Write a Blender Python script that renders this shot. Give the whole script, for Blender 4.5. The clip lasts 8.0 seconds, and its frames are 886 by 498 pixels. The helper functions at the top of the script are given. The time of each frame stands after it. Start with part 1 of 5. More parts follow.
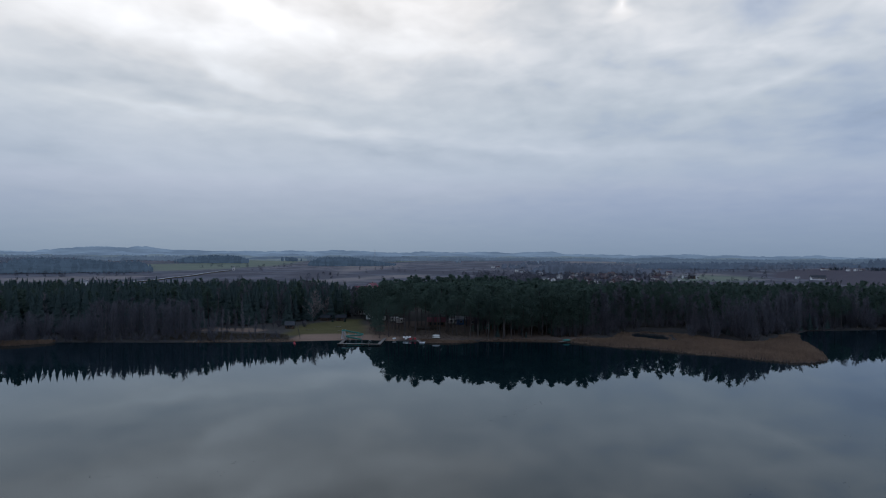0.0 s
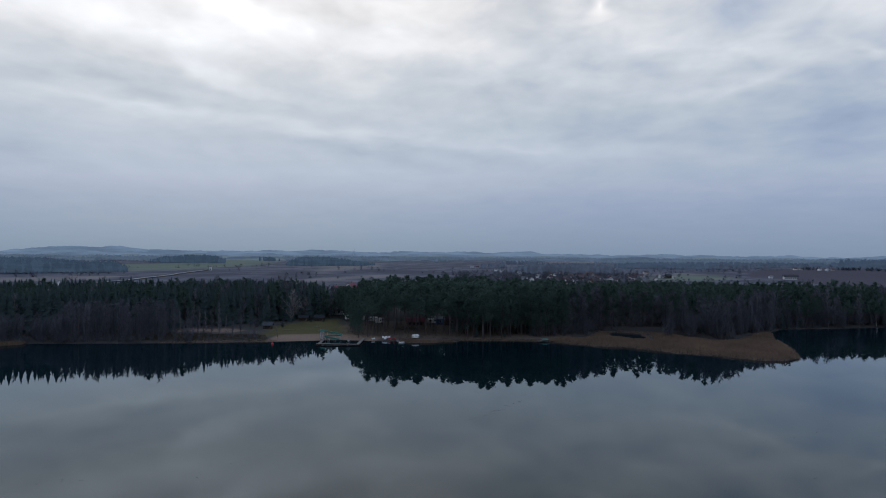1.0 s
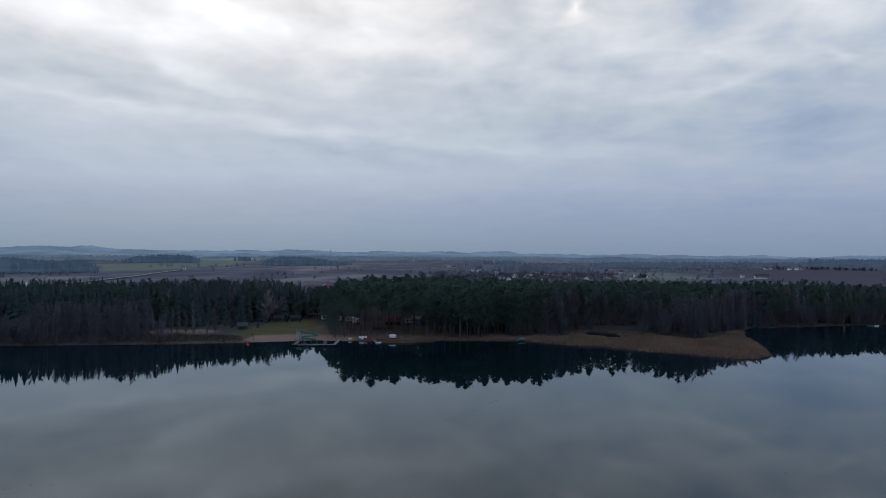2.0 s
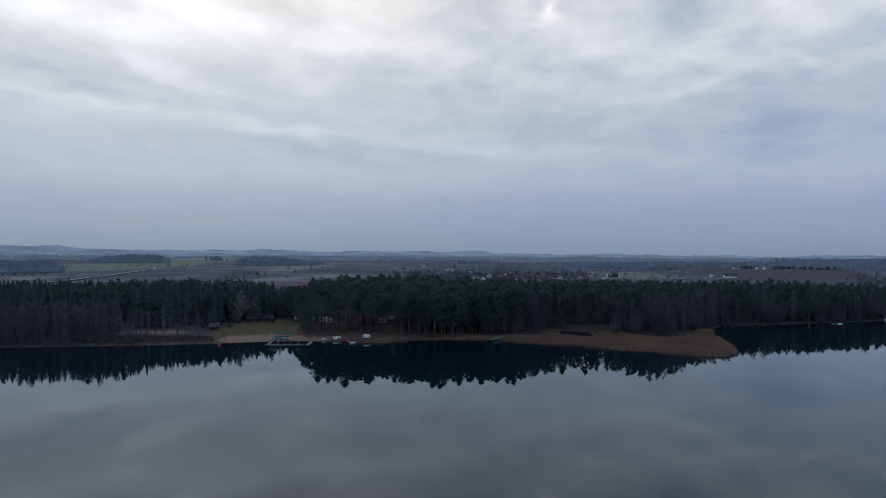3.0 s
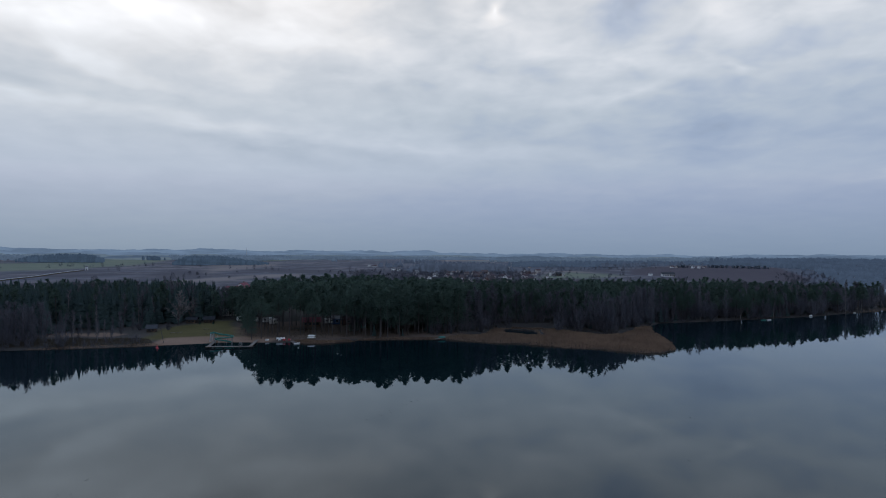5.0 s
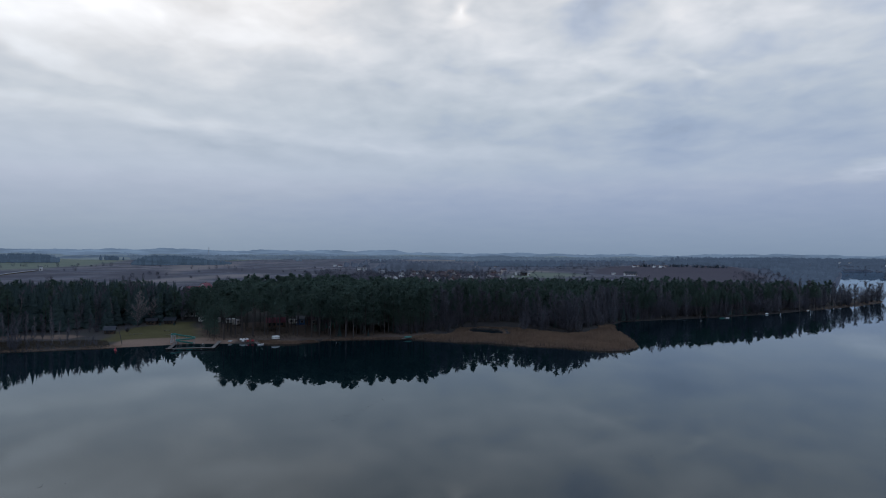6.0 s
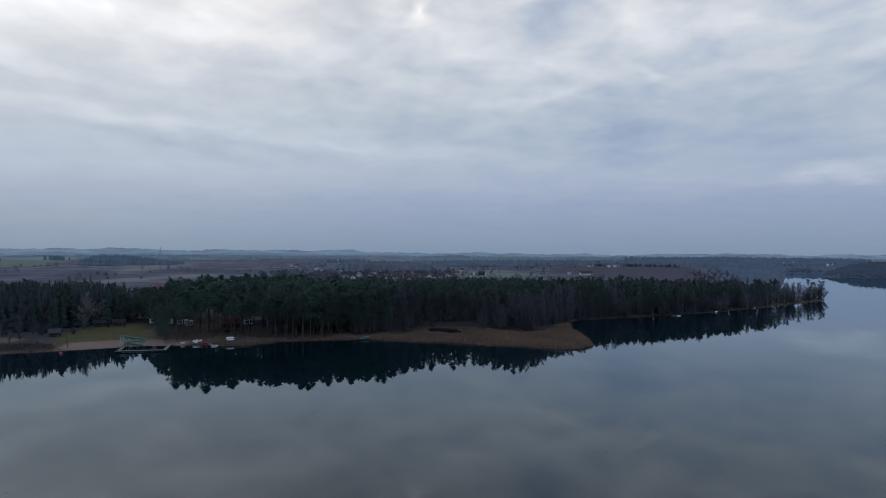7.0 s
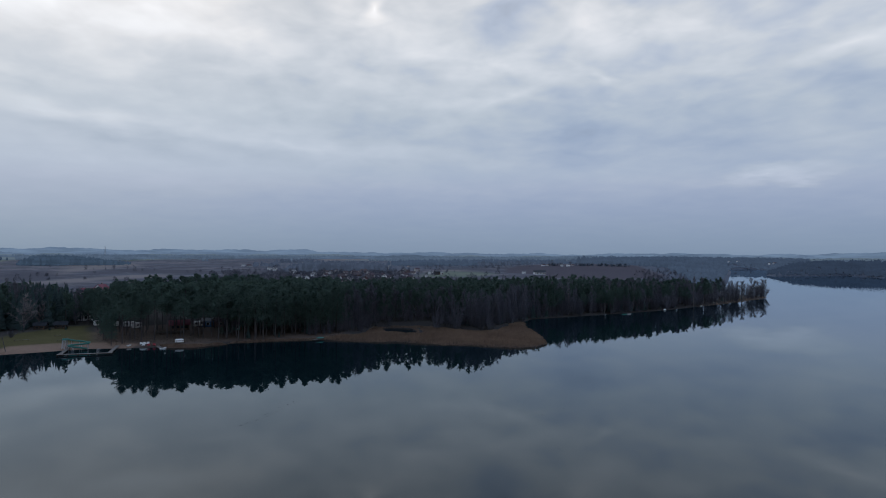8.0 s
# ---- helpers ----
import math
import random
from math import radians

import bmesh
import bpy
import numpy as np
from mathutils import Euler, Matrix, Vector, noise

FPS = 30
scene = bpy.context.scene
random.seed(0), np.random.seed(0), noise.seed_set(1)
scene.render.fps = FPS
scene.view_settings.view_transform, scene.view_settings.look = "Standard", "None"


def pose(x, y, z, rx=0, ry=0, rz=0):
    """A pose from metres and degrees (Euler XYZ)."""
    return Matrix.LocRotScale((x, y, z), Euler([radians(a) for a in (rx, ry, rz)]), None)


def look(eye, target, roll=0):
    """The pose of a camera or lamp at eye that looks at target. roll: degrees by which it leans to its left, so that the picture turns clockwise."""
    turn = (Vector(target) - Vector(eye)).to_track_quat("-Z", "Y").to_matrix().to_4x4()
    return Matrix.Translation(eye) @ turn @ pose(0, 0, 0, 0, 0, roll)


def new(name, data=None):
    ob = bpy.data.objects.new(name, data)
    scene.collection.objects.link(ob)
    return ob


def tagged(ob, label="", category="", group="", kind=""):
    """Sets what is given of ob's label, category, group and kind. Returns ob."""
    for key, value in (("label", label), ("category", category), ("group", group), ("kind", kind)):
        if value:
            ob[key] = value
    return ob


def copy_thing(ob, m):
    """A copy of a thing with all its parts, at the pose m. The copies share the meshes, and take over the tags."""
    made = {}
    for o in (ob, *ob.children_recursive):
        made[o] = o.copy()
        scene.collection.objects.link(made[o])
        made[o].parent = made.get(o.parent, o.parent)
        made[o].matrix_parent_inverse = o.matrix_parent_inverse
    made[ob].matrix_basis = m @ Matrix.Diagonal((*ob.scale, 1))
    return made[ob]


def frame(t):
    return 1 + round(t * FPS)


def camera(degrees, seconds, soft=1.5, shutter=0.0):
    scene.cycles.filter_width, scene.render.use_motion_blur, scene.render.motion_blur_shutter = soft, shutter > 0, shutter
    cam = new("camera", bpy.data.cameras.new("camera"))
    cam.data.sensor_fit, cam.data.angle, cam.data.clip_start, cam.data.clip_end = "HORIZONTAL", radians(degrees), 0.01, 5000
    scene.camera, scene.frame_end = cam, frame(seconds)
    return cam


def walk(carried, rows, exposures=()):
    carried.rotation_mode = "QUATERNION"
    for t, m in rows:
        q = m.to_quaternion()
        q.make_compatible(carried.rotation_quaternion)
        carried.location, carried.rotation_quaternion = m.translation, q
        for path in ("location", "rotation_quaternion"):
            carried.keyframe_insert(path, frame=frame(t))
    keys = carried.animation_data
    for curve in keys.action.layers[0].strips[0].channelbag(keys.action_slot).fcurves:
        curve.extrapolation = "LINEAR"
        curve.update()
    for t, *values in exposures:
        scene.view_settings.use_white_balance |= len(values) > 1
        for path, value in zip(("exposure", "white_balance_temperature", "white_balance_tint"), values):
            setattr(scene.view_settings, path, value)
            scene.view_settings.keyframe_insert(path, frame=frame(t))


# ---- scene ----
# The drone hangs 34 m above the lake and turns to the right.
EYE = 34.0
cam = camera(69.44, 8.0, soft=1.0)
TURNS = [  # seconds, yaw, pitch, roll
    (0.0, 0.0, 0.55, -0.45), (0.5, -0.922, 0.549, -0.475), (1.0, -1.859, 0.544, -0.475), (1.5, -2.837, 0.543, -0.465),
    (3.0, -6.201, 0.53, -0.442), (3.5, -7.346, 0.528, -0.444), (4.0, -8.509, 0.522, -0.45), (4.5, -9.7, 0.517, -0.448),
    (6.0, -14.056, 0.506, -0.428), (6.5, -15.796, 0.504, -0.42), (7.0, -17.792, 0.504, -0.405), (7.5, -19.824, 0.503, -0.39),
    (8.0, -21.791, 0.5, -0.385),
]
walk(cam, [(t, pose(0, 0, EYE, 0, 0, yaw) @ pose(0, 0, 0, pitch) @ pose(0, 0, 0, 0, roll) @ pose(0, 0, 0, 90)) for t, yaw, pitch, roll in TURNS])


# ---- node helper ----
def node(tree, kind, inputs=()):
    """A node with its inputs given as values or as other nodes' sockets."""
    n = tree.nodes.new(kind)
    for key, value in dict(inputs).items():
        if hasattr(value, "is_output"):
            tree.links.new(value, n.inputs[key])
        else:
            n.inputs[key].default_value = value
    return n


def calc(tree, op, a, b=0.0, c=0.0, clamp=False):
    n = node(tree, "ShaderNodeMath", {0: a, 1: b, 2: c})
    n.operation, n.use_clamp = op, clamp
    return n.outputs[0]


def vecs(tree, op, a, b):
    n = node(tree, "ShaderNodeVectorMath", {0: a, 1: b})
    n.operation = op
    return n.outputs["Value" if op == "DOT_PRODUCT" else "Vector"]


def ramp(tree, fac, stops, mode="LINEAR"):
    n = node(tree, "ShaderNodeValToRGB", {"Fac": fac})
    n.color_ramp.interpolation = mode
    els = n.color_ramp.elements
    while len(els) < len(stops):
        els.new(0.5)
    for e, (p, c) in zip(els, stops):
        e.position = p
        e.color = (*c, 1) if isinstance(c, tuple) else (c, c, c, 1)
    return n.outputs["Color"]


def mixed(tree, fac, a, b, blend="MIX"):
    n = node(tree, "ShaderNodeMix")
    n.data_type, n.blend_type = "RGBA", blend
    for key, value in ((0, fac), (6, a), (7, b)):
        if hasattr(value, "is_output"):
            tree.links.new(value, n.inputs[key])
        else:
            n.inputs[key].default_value = value if key == 0 else (*value, 1)
    return n.outputs[2]


# ---- sky and light ----
SUN_AZ, SUN_EL = -19.0, 52.0  # degrees to the right of the first view, and up
GLOW_EL = 36.0  # where the cloud shines through


# Cloud banks and gaps: azimuth, elevation, half length, half height and slope in degrees, and how much brighter.
BANKS = [
    (-18.0, 20.6, 7.0, 1.0, -15, 0.42), (-22.1, 16.9, 6.5, 1.1, -6, 0.14), (-17.5, 14.6, 6.4, 0.8, -17, 0.13), (-4.9, 18.5, 5.0, 1.4, 11, 0.08),
    (-23.3, 11.5, 12.0, 0.5, -2, 0.11), (-7.3, 10.6, 12.0, 0.6, -2, 0.10), (-28.3, 18.4, 10.2, 2.7, -3, 0.14), (2.2, 17.9, 5.6, 0.8, 0, 0.06),
    (15.3, 20.9, 1.9, 0.6, 45, 0.3), (10.8, 9.3, 15.6, 0.6, -2, 0.09), (13.2, 15.2, 6.2, 1.0, -6, 0.04),
]
EAST_BANKS = [
    (26.5, 13.6, 4.1, 0.8, 22, 0.1), (49.2, 6.5, 5.6, 0.5, 3, 0.17), (36.2, 15.0, 2.9, 0.4, -27, 0.12), (25.0, 13.7, 6.1, 2.0, 0, 0.1),
    (34.9, 19.6, 5.3, 1.8, -11, 0.12), (54.1, 15.5, 4.7, 0.5, 14, 0.12), (44.1, 15.5, 2.6, 0.6, 0, 0.09),
]
GAPS = [
    (9.0, 18.5, 11.0, 3.0, 0, -0.08),    (-27.0, 15.2, 9.0, 1.1, -6, -0.13), (5.0, 14.5, 9.0, 1.6, 4, -0.05),    (-30.9, 13.5, 7.8, 1.0, -3, -0.1), (-24.2, 13.1, 9.3, 0.7, -11, -0.09), (-32.0, 7.5, 7.7, 1.2, 0, -0.08), (33.0, 10.2, 4.6, 2.8, 0, -0.10),
    (44.2, 9.9, 11.3, 2.8, 3, -0.05), (-5.6, 9.2, 8.8, 0.9, -6, -0.08), (-7.4, 20.3, 3.0, 1.3, -27, -0.1), (-15.7, 17.5, 4.2, 0.5, -9, -0.06),
    (-14.2, 12.8, 7.6, 0.6, -9, -0.07),
]


def build_sky():
    world = bpy.data.worlds.new("overcast_sky")
    scene.world = world
    world.use_nodes = True
    t = world.node_tree
    t.nodes.clear()
    way = node(t, "ShaderNodeTexCoord").outputs["Generated"]
    xyz = node(t, "ShaderNodeSeparateXYZ", {0: way})
    x, y, z = xyz.outputs
    up = calc(t, "MAXIMUM", z, 0.0)
    # the cloud deck is flat: the directions are cast on a plane overhead
    far = calc(t, "DIVIDE", 1.0, calc(t, "ADD", up, 0.14))
    deck = node(t, "ShaderNodeCombineXYZ", {0: calc(t, "MULTIPLY", x, far), 1: calc(t, "MULTIPLY", y, far), 2: 0.0}).outputs[0]
    streets = node(t, "ShaderNodeMapping", {"Vector": deck, "Rotation": (0, 0, radians(-45)), "Scale": (0.8, 1.7, 1.0), "Location": (0.4, 1.7, 0.0)}).outputs[0]
    big = node(t, "ShaderNodeTexNoise", {"Vector": streets, "Scale": 1.1, "Detail": 3.0, "Roughness": 0.5, "Distortion": 0.15}).outputs["Fac"]
    low = ramp(t, calc(t, "MULTIPLY", up, 2.0), [
        (0.0, (0.246, 0.334, 0.452)), (0.06, (0.287, 0.374, 0.506)), (0.14, (0.352, 0.432, 0.580)), (0.205, (0.394, 0.472, 0.622)), (0.25, (0.414, 0.500, 0.642)),
        (0.42, (0.465, 0.55, 0.665)), (0.6, (0.585, 0.655, 0.755)), (0.8, (0.64, 0.69, 0.765)), (1.0, (0.40, 0.54, 0.78))])
    # brighter where the hidden sun stands, bluer and darker away from it
    sun = look((0, 0, 0), (math.sin(radians(SUN_AZ)) * math.cos(radians(SUN_EL)), math.cos(radians(SUN_AZ)) * math.cos(radians(SUN_EL)), math.sin(radians(SUN_EL))))
    toward = Vector((math.sin(radians(SUN_AZ)) * math.cos(radians(GLOW_EL)), math.cos(radians(SUN_AZ)) * math.cos(radians(GLOW_EL)), math.sin(radians(GLOW_EL))))
    near_sun = vecs(t, "DOT_PRODUCT", way, toward)
    glow = calc(t, "POWER", calc(t, "MAXIMUM", near_sun, 0.0), 14.0)
    # banks and gaps, their edges frayed by noise
    flat = node(t, "ShaderNodeCombineXYZ", {0: calc(t, "ARCTAN2", x, y), 1: calc(t, "ARCSINE", z), 2: 0.0}).outputs[0]
    mottle = node(t, "ShaderNodeTexNoise", {"Vector": vecs(t, "MULTIPLY", flat, (1.0, 2.1, 0.0)), "Scale": 9.5, "Detail": 3.0, "Roughness": 0.52, "Distortion": 0.35}).outputs["Fac"]
    fray = node(t, "ShaderNodeTexNoise", {"Vector": deck, "Scale": 2.6, "Detail": 3.0, "Roughness": 0.55}).outputs["Color"]
    fray = vecs(t, "MULTIPLY", vecs(t, "SUBTRACT", fray, (0.5, 0.5, 0.5)), (0.16, 0.05, 0.0))
    flat = vecs(t, "ADD", flat, fray)
    total = calc(t, "MULTIPLY", 0.0, 0.0)
    for az, el, wide, high, slope, gain in BANKS + EAST_BANKS + GAPS:
        place = node(t, "ShaderNodeMapping", {"Vector": flat, "Location": (radians(az), radians(el), 0), "Rotation": (0, 0, radians(slope)), "Scale": (radians(wide) * 1.6, radians(high) * 2.0, 1)})
        place.vector_type = "TEXTURE"
        ball = node(t, "ShaderNodeTexGradient", {0: place.outputs[0]})
        ball.gradient_type = "QUADRATIC_SPHERE"
        total = calc(t, "MULTIPLY_ADD", ball.outputs["Fac"], gain * 1.5, total)
    cloud = calc(t, "ADD", calc(t, "MULTIPLY", calc(t, "SUBTRACT", big, 0.5), 1.05), calc(t, "MULTIPLY", calc(t, "SUBTRACT", mottle, 0.5), 0.95))
    # small rolls of cloud, closing up with the distance
    rolls = node(t, "ShaderNodeTexNoise", {"Vector": node(t, "ShaderNodeMapping", {"Vector": deck, "Rotation": (0, 0, radians(20)), "Scale": (1.1, 0.9, 1.0)}).outputs[0], "Scale": 4.2, "Detail": 3.5, "Roughness": 0.5, "Distortion": 0.25}).outputs["Fac"]
    cloud = calc(t, "ADD", cloud, calc(t, "MULTIPLY", calc(t, "SUBTRACT", rolls, 0.5), 1.05))
    depth = ramp(t, up, [(0.0, 0.03), (0.12, 0.16), (0.2, 0.42), (0.29, 0.74), (0.39, 1.0)])
    gain = calc(t, "ADD", 0.97, calc(t, "MULTIPLY", cloud, calc(t, "MULTIPLY", depth, 0.68)))
    lit = calc(t, "ADD", calc(t, "ADD", gain, total), calc(t, "MULTIPLY", glow, 0.44))
    # the low lilac bank, its upper edge uneven
    edge = node(t, "ShaderNodeTexNoise", {"Vector": vecs(t, "MULTIPLY", flat, (1.0, 3.0, 0.0)), "Scale": 5.0, "Detail": 3.0}).outputs["Fac"]
    bank = calc(t, "MULTIPLY_ADD", calc(t, "ADD", up, calc(t, "MULTIPLY", calc(t, "SUBTRACT", edge, 0.5), 0.05)), 30.0, -2.3, clamp=True)
    lit = calc(t, "ADD", lit, calc(t, "MULTIPLY_ADD", bank, 0.08, -0.04))
    lit = calc(t, "ADD", lit, calc(t, "MULTIPLY", calc(t, "SUBTRACT", calc(t, "MAXIMUM", near_sun, 0.7), 0.82), 0.40))
    tone = vecs(t, "MULTIPLY", low, lit)
    # thin cloud looks bluer, thick lit cloud whiter
    white = calc(t, "ADD", calc(t, "MULTIPLY", calc(t, "SUBTRACT", lit, 1.0), 1.6), calc(t, "MULTIPLY", glow, 0.5))
    tint = ramp(t, calc(t, "ADD", white, 0.5, clamp=True), [(0.2, (0.90, 0.97, 1.10)), (0.5, (1.0, 1.0, 1.0)), (0.8, (1.035, 1.0, 0.97)), (1.0, (1.06, 1.0, 0.945))])
    tone = vecs(t, "MULTIPLY", tone, tint)
    side = mixed(t, calc(t, "MULTIPLY_ADD", near_sun, 2.5, -1.4, clamp=True), (1.035, 1.0, 0.965), (1.04, 1.0, 0.952))
    tone = vecs(t, "MULTIPLY", tone, side)
    clear = node(t, "ShaderNodeTexSky")
    clear.sky_type, clear.sun_disc, clear.sun_elevation, clear.sun_rotation = "NISHITA", False, radians(SUN_EL), radians(SUN_AZ)
    blue = node(t, "ShaderNodeBackground", {"Color": clear.outputs[0], "Strength": 0.06})
    grey = node(t, "ShaderNodeBackground", {"Color": tone, "Strength": 1.0})
    cover = node(t, "ShaderNodeMixShader", {0: 0.95, 1: blue.outputs[0], 2: grey.outputs[0]})
    node(t, "ShaderNodeOutputWorld", {0: cover.outputs[0]})
    lamp = bpy.data.lights.new("sun", "SUN")
    lamp.energy, lamp.angle, lamp.color = 0.5, radians(20), (0.98, 0.98, 1.0)
    new("sun", lamp).matrix_world = sun


build_sky()


# ---- materials ----
def surface(name, light, dark, scale=1.0, rough=0.85, bump=0.0, metal=0.0, fine=8.0, by_object=0.0, by_piece=0.0, spec=0.3, thin=0.0):
    """Two tones mixed by a coarse and a fine noise at real-world size, with relief."""
    m = bpy.data.materials.new(name)
    m.use_nodes = True
    t = m.node_tree
    out = t.nodes["Principled BSDF"]
    where = node(t, "ShaderNodeTexCoord").outputs["Object"]
    coarse = node(t, "ShaderNodeTexNoise", {"Vector": where, "Scale": scale, "Detail": 4.0, "Roughness": 0.6}).outputs["Fac"]
    grain = node(t, "ShaderNodeTexNoise", {"Vector": where, "Scale": scale * fine, "Detail": 3.0}).outputs["Fac"]
    fac = calc(t, "ADD", calc(t, "MULTIPLY", coarse, 0.65), calc(t, "MULTIPLY", grain, 0.35))
    if by_object:
        rnd = node(t, "ShaderNodeObjectInfo").outputs["Random"]
        fac = calc(t, "ADD", fac, calc(t, "MULTIPLY", calc(t, "SUBTRACT", rnd, 0.5), by_object))
    if by_piece:
        rnd = node(t, "ShaderNodeNewGeometry").outputs["Random Per Island"]
        fac = calc(t, "ADD", fac, calc(t, "MULTIPLY", calc(t, "SUBTRACT", rnd, 0.5), by_piece))
    tone = ramp(t, fac, [(0.3, dark), (0.7, light)])
    t.links.new(tone, out.inputs["Base Color"])
    out.inputs["Roughness"].default_value = rough
    out.inputs["Metallic"].default_value = metal
    out.inputs["Specular IOR Level"].default_value = spec
    if bump:
        b = node(t, "ShaderNodeBump", {"Height": fac, "Strength": bump, "Distance": 0.05})
        t.links.new(b.outputs[0], out.inputs["Normal"])
    if thin:
        # leaves and needles let light through
        glow = node(t, "ShaderNodeBsdfTranslucent", {"Color": tone})
        both = node(t, "ShaderNodeMixShader", {0: thin, 1: out.outputs[0], 2: glow.outputs[0]})
        t.links.new(both.outputs[0], t.nodes["Material Output"].inputs["Surface"])
    return m


M = {}
M["pine_needles"] = surface("pine_needles", (0.092, 0.134, 0.111), (0.069, 0.102, 0.087), 0.3, 0.9, by_object=0.4, by_piece=0.25, spec=0.04, thin=0.52)
M["spruce_needles"] = surface("spruce_needles", (0.082, 0.121, 0.120), (0.066, 0.099, 0.100), 0.3, 0.9, by_object=0.3, by_piece=0.2, spec=0.04, thin=0.52)
M["bare_twigs"] = surface("bare_twigs", (0.144, 0.145, 0.170), (0.088, 0.090, 0.107), 0.4, 0.9, by_object=0.6, by_piece=0.6, spec=0.1, thin=0.42)
M["pale_twigs"] = surface("pale_twigs", (0.29, 0.26, 0.26), (0.175, 0.158, 0.165), 0.4, 0.9, by_object=0.4, by_piece=0.5, spec=0.1, thin=0.42)
M["pine_bark"] = surface("pine_bark", (0.082, 0.070, 0.069), (0.042, 0.038, 0.040), 0.8, 0.95, 0.4)
M["dark_bark"] = surface("dark_bark", (0.084, 0.078, 0.086), (0.044, 0.042, 0.048), 1.2, 0.95, 0.4)
M["birch_bark"] = surface("birch_bark", (0.30, 0.28, 0.27), (0.08, 0.07, 0.07), 1.6, 0.85, 0.2)
# bluish base tones that carry the haze of the middle distance
M["hazed_far_wood"] = surface("hazed_far_wood", (0.110, 0.135, 0.170), (0.065, 0.082, 0.108), 0.08, 0.95, by_piece=0.5, spec=0.05)
M["hazed_far_bare"] = surface("hazed_far_bare", (0.112, 0.116, 0.142), (0.076, 0.080, 0.100), 0.08, 0.95, by_piece=0.5, spec=0.05)
M["dry_reed"] = surface("dry_reed", (0.262, 0.180, 0.132), (0.148, 0.104, 0.079), 0.07, 0.9, by_piece=0.22, spec=0.1, thin=0.42)
M["rough_grass"] = surface("rough_grass", (0.105, 0.085, 0.062), (0.058, 0.050, 0.040), 0.12, 0.9, by_piece=0.4, spec=0.05, thin=0.3)
M["wood_deck"] = surface("wood_deck", (0.19, 0.175, 0.165), (0.11, 0.10, 0.095), 1.2, 0.85, 0.3, by_object=0.4)
M["dark_timber"] = surface("dark_timber", (0.055, 0.04, 0.032), (0.025, 0.019, 0.016), 1.0, 0.85, 0.3)
M["brown_timber"] = surface("brown_timber", (0.13, 0.085, 0.06), (0.07, 0.045, 0.034), 1.0, 0.85, 0.3)
M["white_plaster"] = surface("white_plaster", (0.74, 0.74, 0.75), (0.58, 0.58, 0.60), 0.4, 0.9, by_object=0.5)
M["cream_plaster"] = surface("cream_plaster", (0.50, 0.46, 0.45), (0.38, 0.35, 0.35), 0.4, 0.9, by_object=0.5)
M["brick_wall"] = surface("brick_wall", (0.17, 0.105, 0.10), (0.11, 0.072, 0.072), 0.6, 0.9, by_object=0.5)
M["red_roof"] = surface("red_roof", (0.082, 0.054, 0.066), (0.055, 0.038, 0.047), 0.5, 0.75, 0.2, by_object=0.6)
M["bright_roof"] = surface("bright_roof", (0.20, 0.052, 0.074), (0.135, 0.040, 0.055), 0.5, 0.7, 0.2)
M["brown_roof"] = surface("brown_roof", (0.100, 0.076, 0.080), (0.064, 0.052, 0.058), 0.5, 0.8, 0.2, by_object=0.6)
M["grey_roof"] = surface("grey_roof", (0.20, 0.20, 0.21), (0.11, 0.11, 0.12), 0.5, 0.7, 0.2, by_object=0.6)
M["dark_roof"] = surface("dark_roof", (0.034, 0.037, 0.044), (0.022, 0.024, 0.029), 0.5, 0.95, 0.2, spec=0.05)
M["tarred_roof"] = surface("tarred_roof", (0.058, 0.064, 0.076), (0.034, 0.037, 0.045), 0.5, 0.8, 0.2, spec=0.2)
M["green_plastic"] = surface("green_plastic", (0.045, 0.21, 0.185), (0.03, 0.15, 0.13), 0.8, 0.4, spec=0.5)
M["white_gelcoat"] = surface("white_gelcoat", (0.80, 0.80, 0.80), (0.62, 0.62, 0.62), 0.6, 0.35, spec=0.5)
M["red_gelcoat"] = surface("red_gelcoat", (0.42, 0.03, 0.045), (0.28, 0.02, 0.03), 0.6, 0.35, spec=0.5)
M["blue_paint"] = surface("blue_paint", (0.07, 0.16, 0.34), (0.04, 0.10, 0.22), 0.6, 0.5)
M["galvanised"] = surface("galvanised", (0.42, 0.43, 0.45), (0.28, 0.29, 0.31), 0.9, 0.45, metal=0.8)
M["pale_gravel"] = surface("pale_gravel", (0.36, 0.36, 0.37), (0.26, 0.26, 0.27), 0.05, 0.9)
M["dark_hole"] = surface("dark_hole", (0.03, 0.03, 0.032), (0.015, 0.015, 0.016), 1.0, 0.9)


def window_glass():
    m = bpy.data.materials.new("window_glass")
    m.use_nodes = True
    p = m.node_tree.nodes["Principled BSDF"]
    p.inputs["Base Color"].default_value = (0.02, 0.025, 0.03, 1)
    p.inputs["Roughness"].default_value = 0.08
    return m


M["window_glass"] = window_glass()


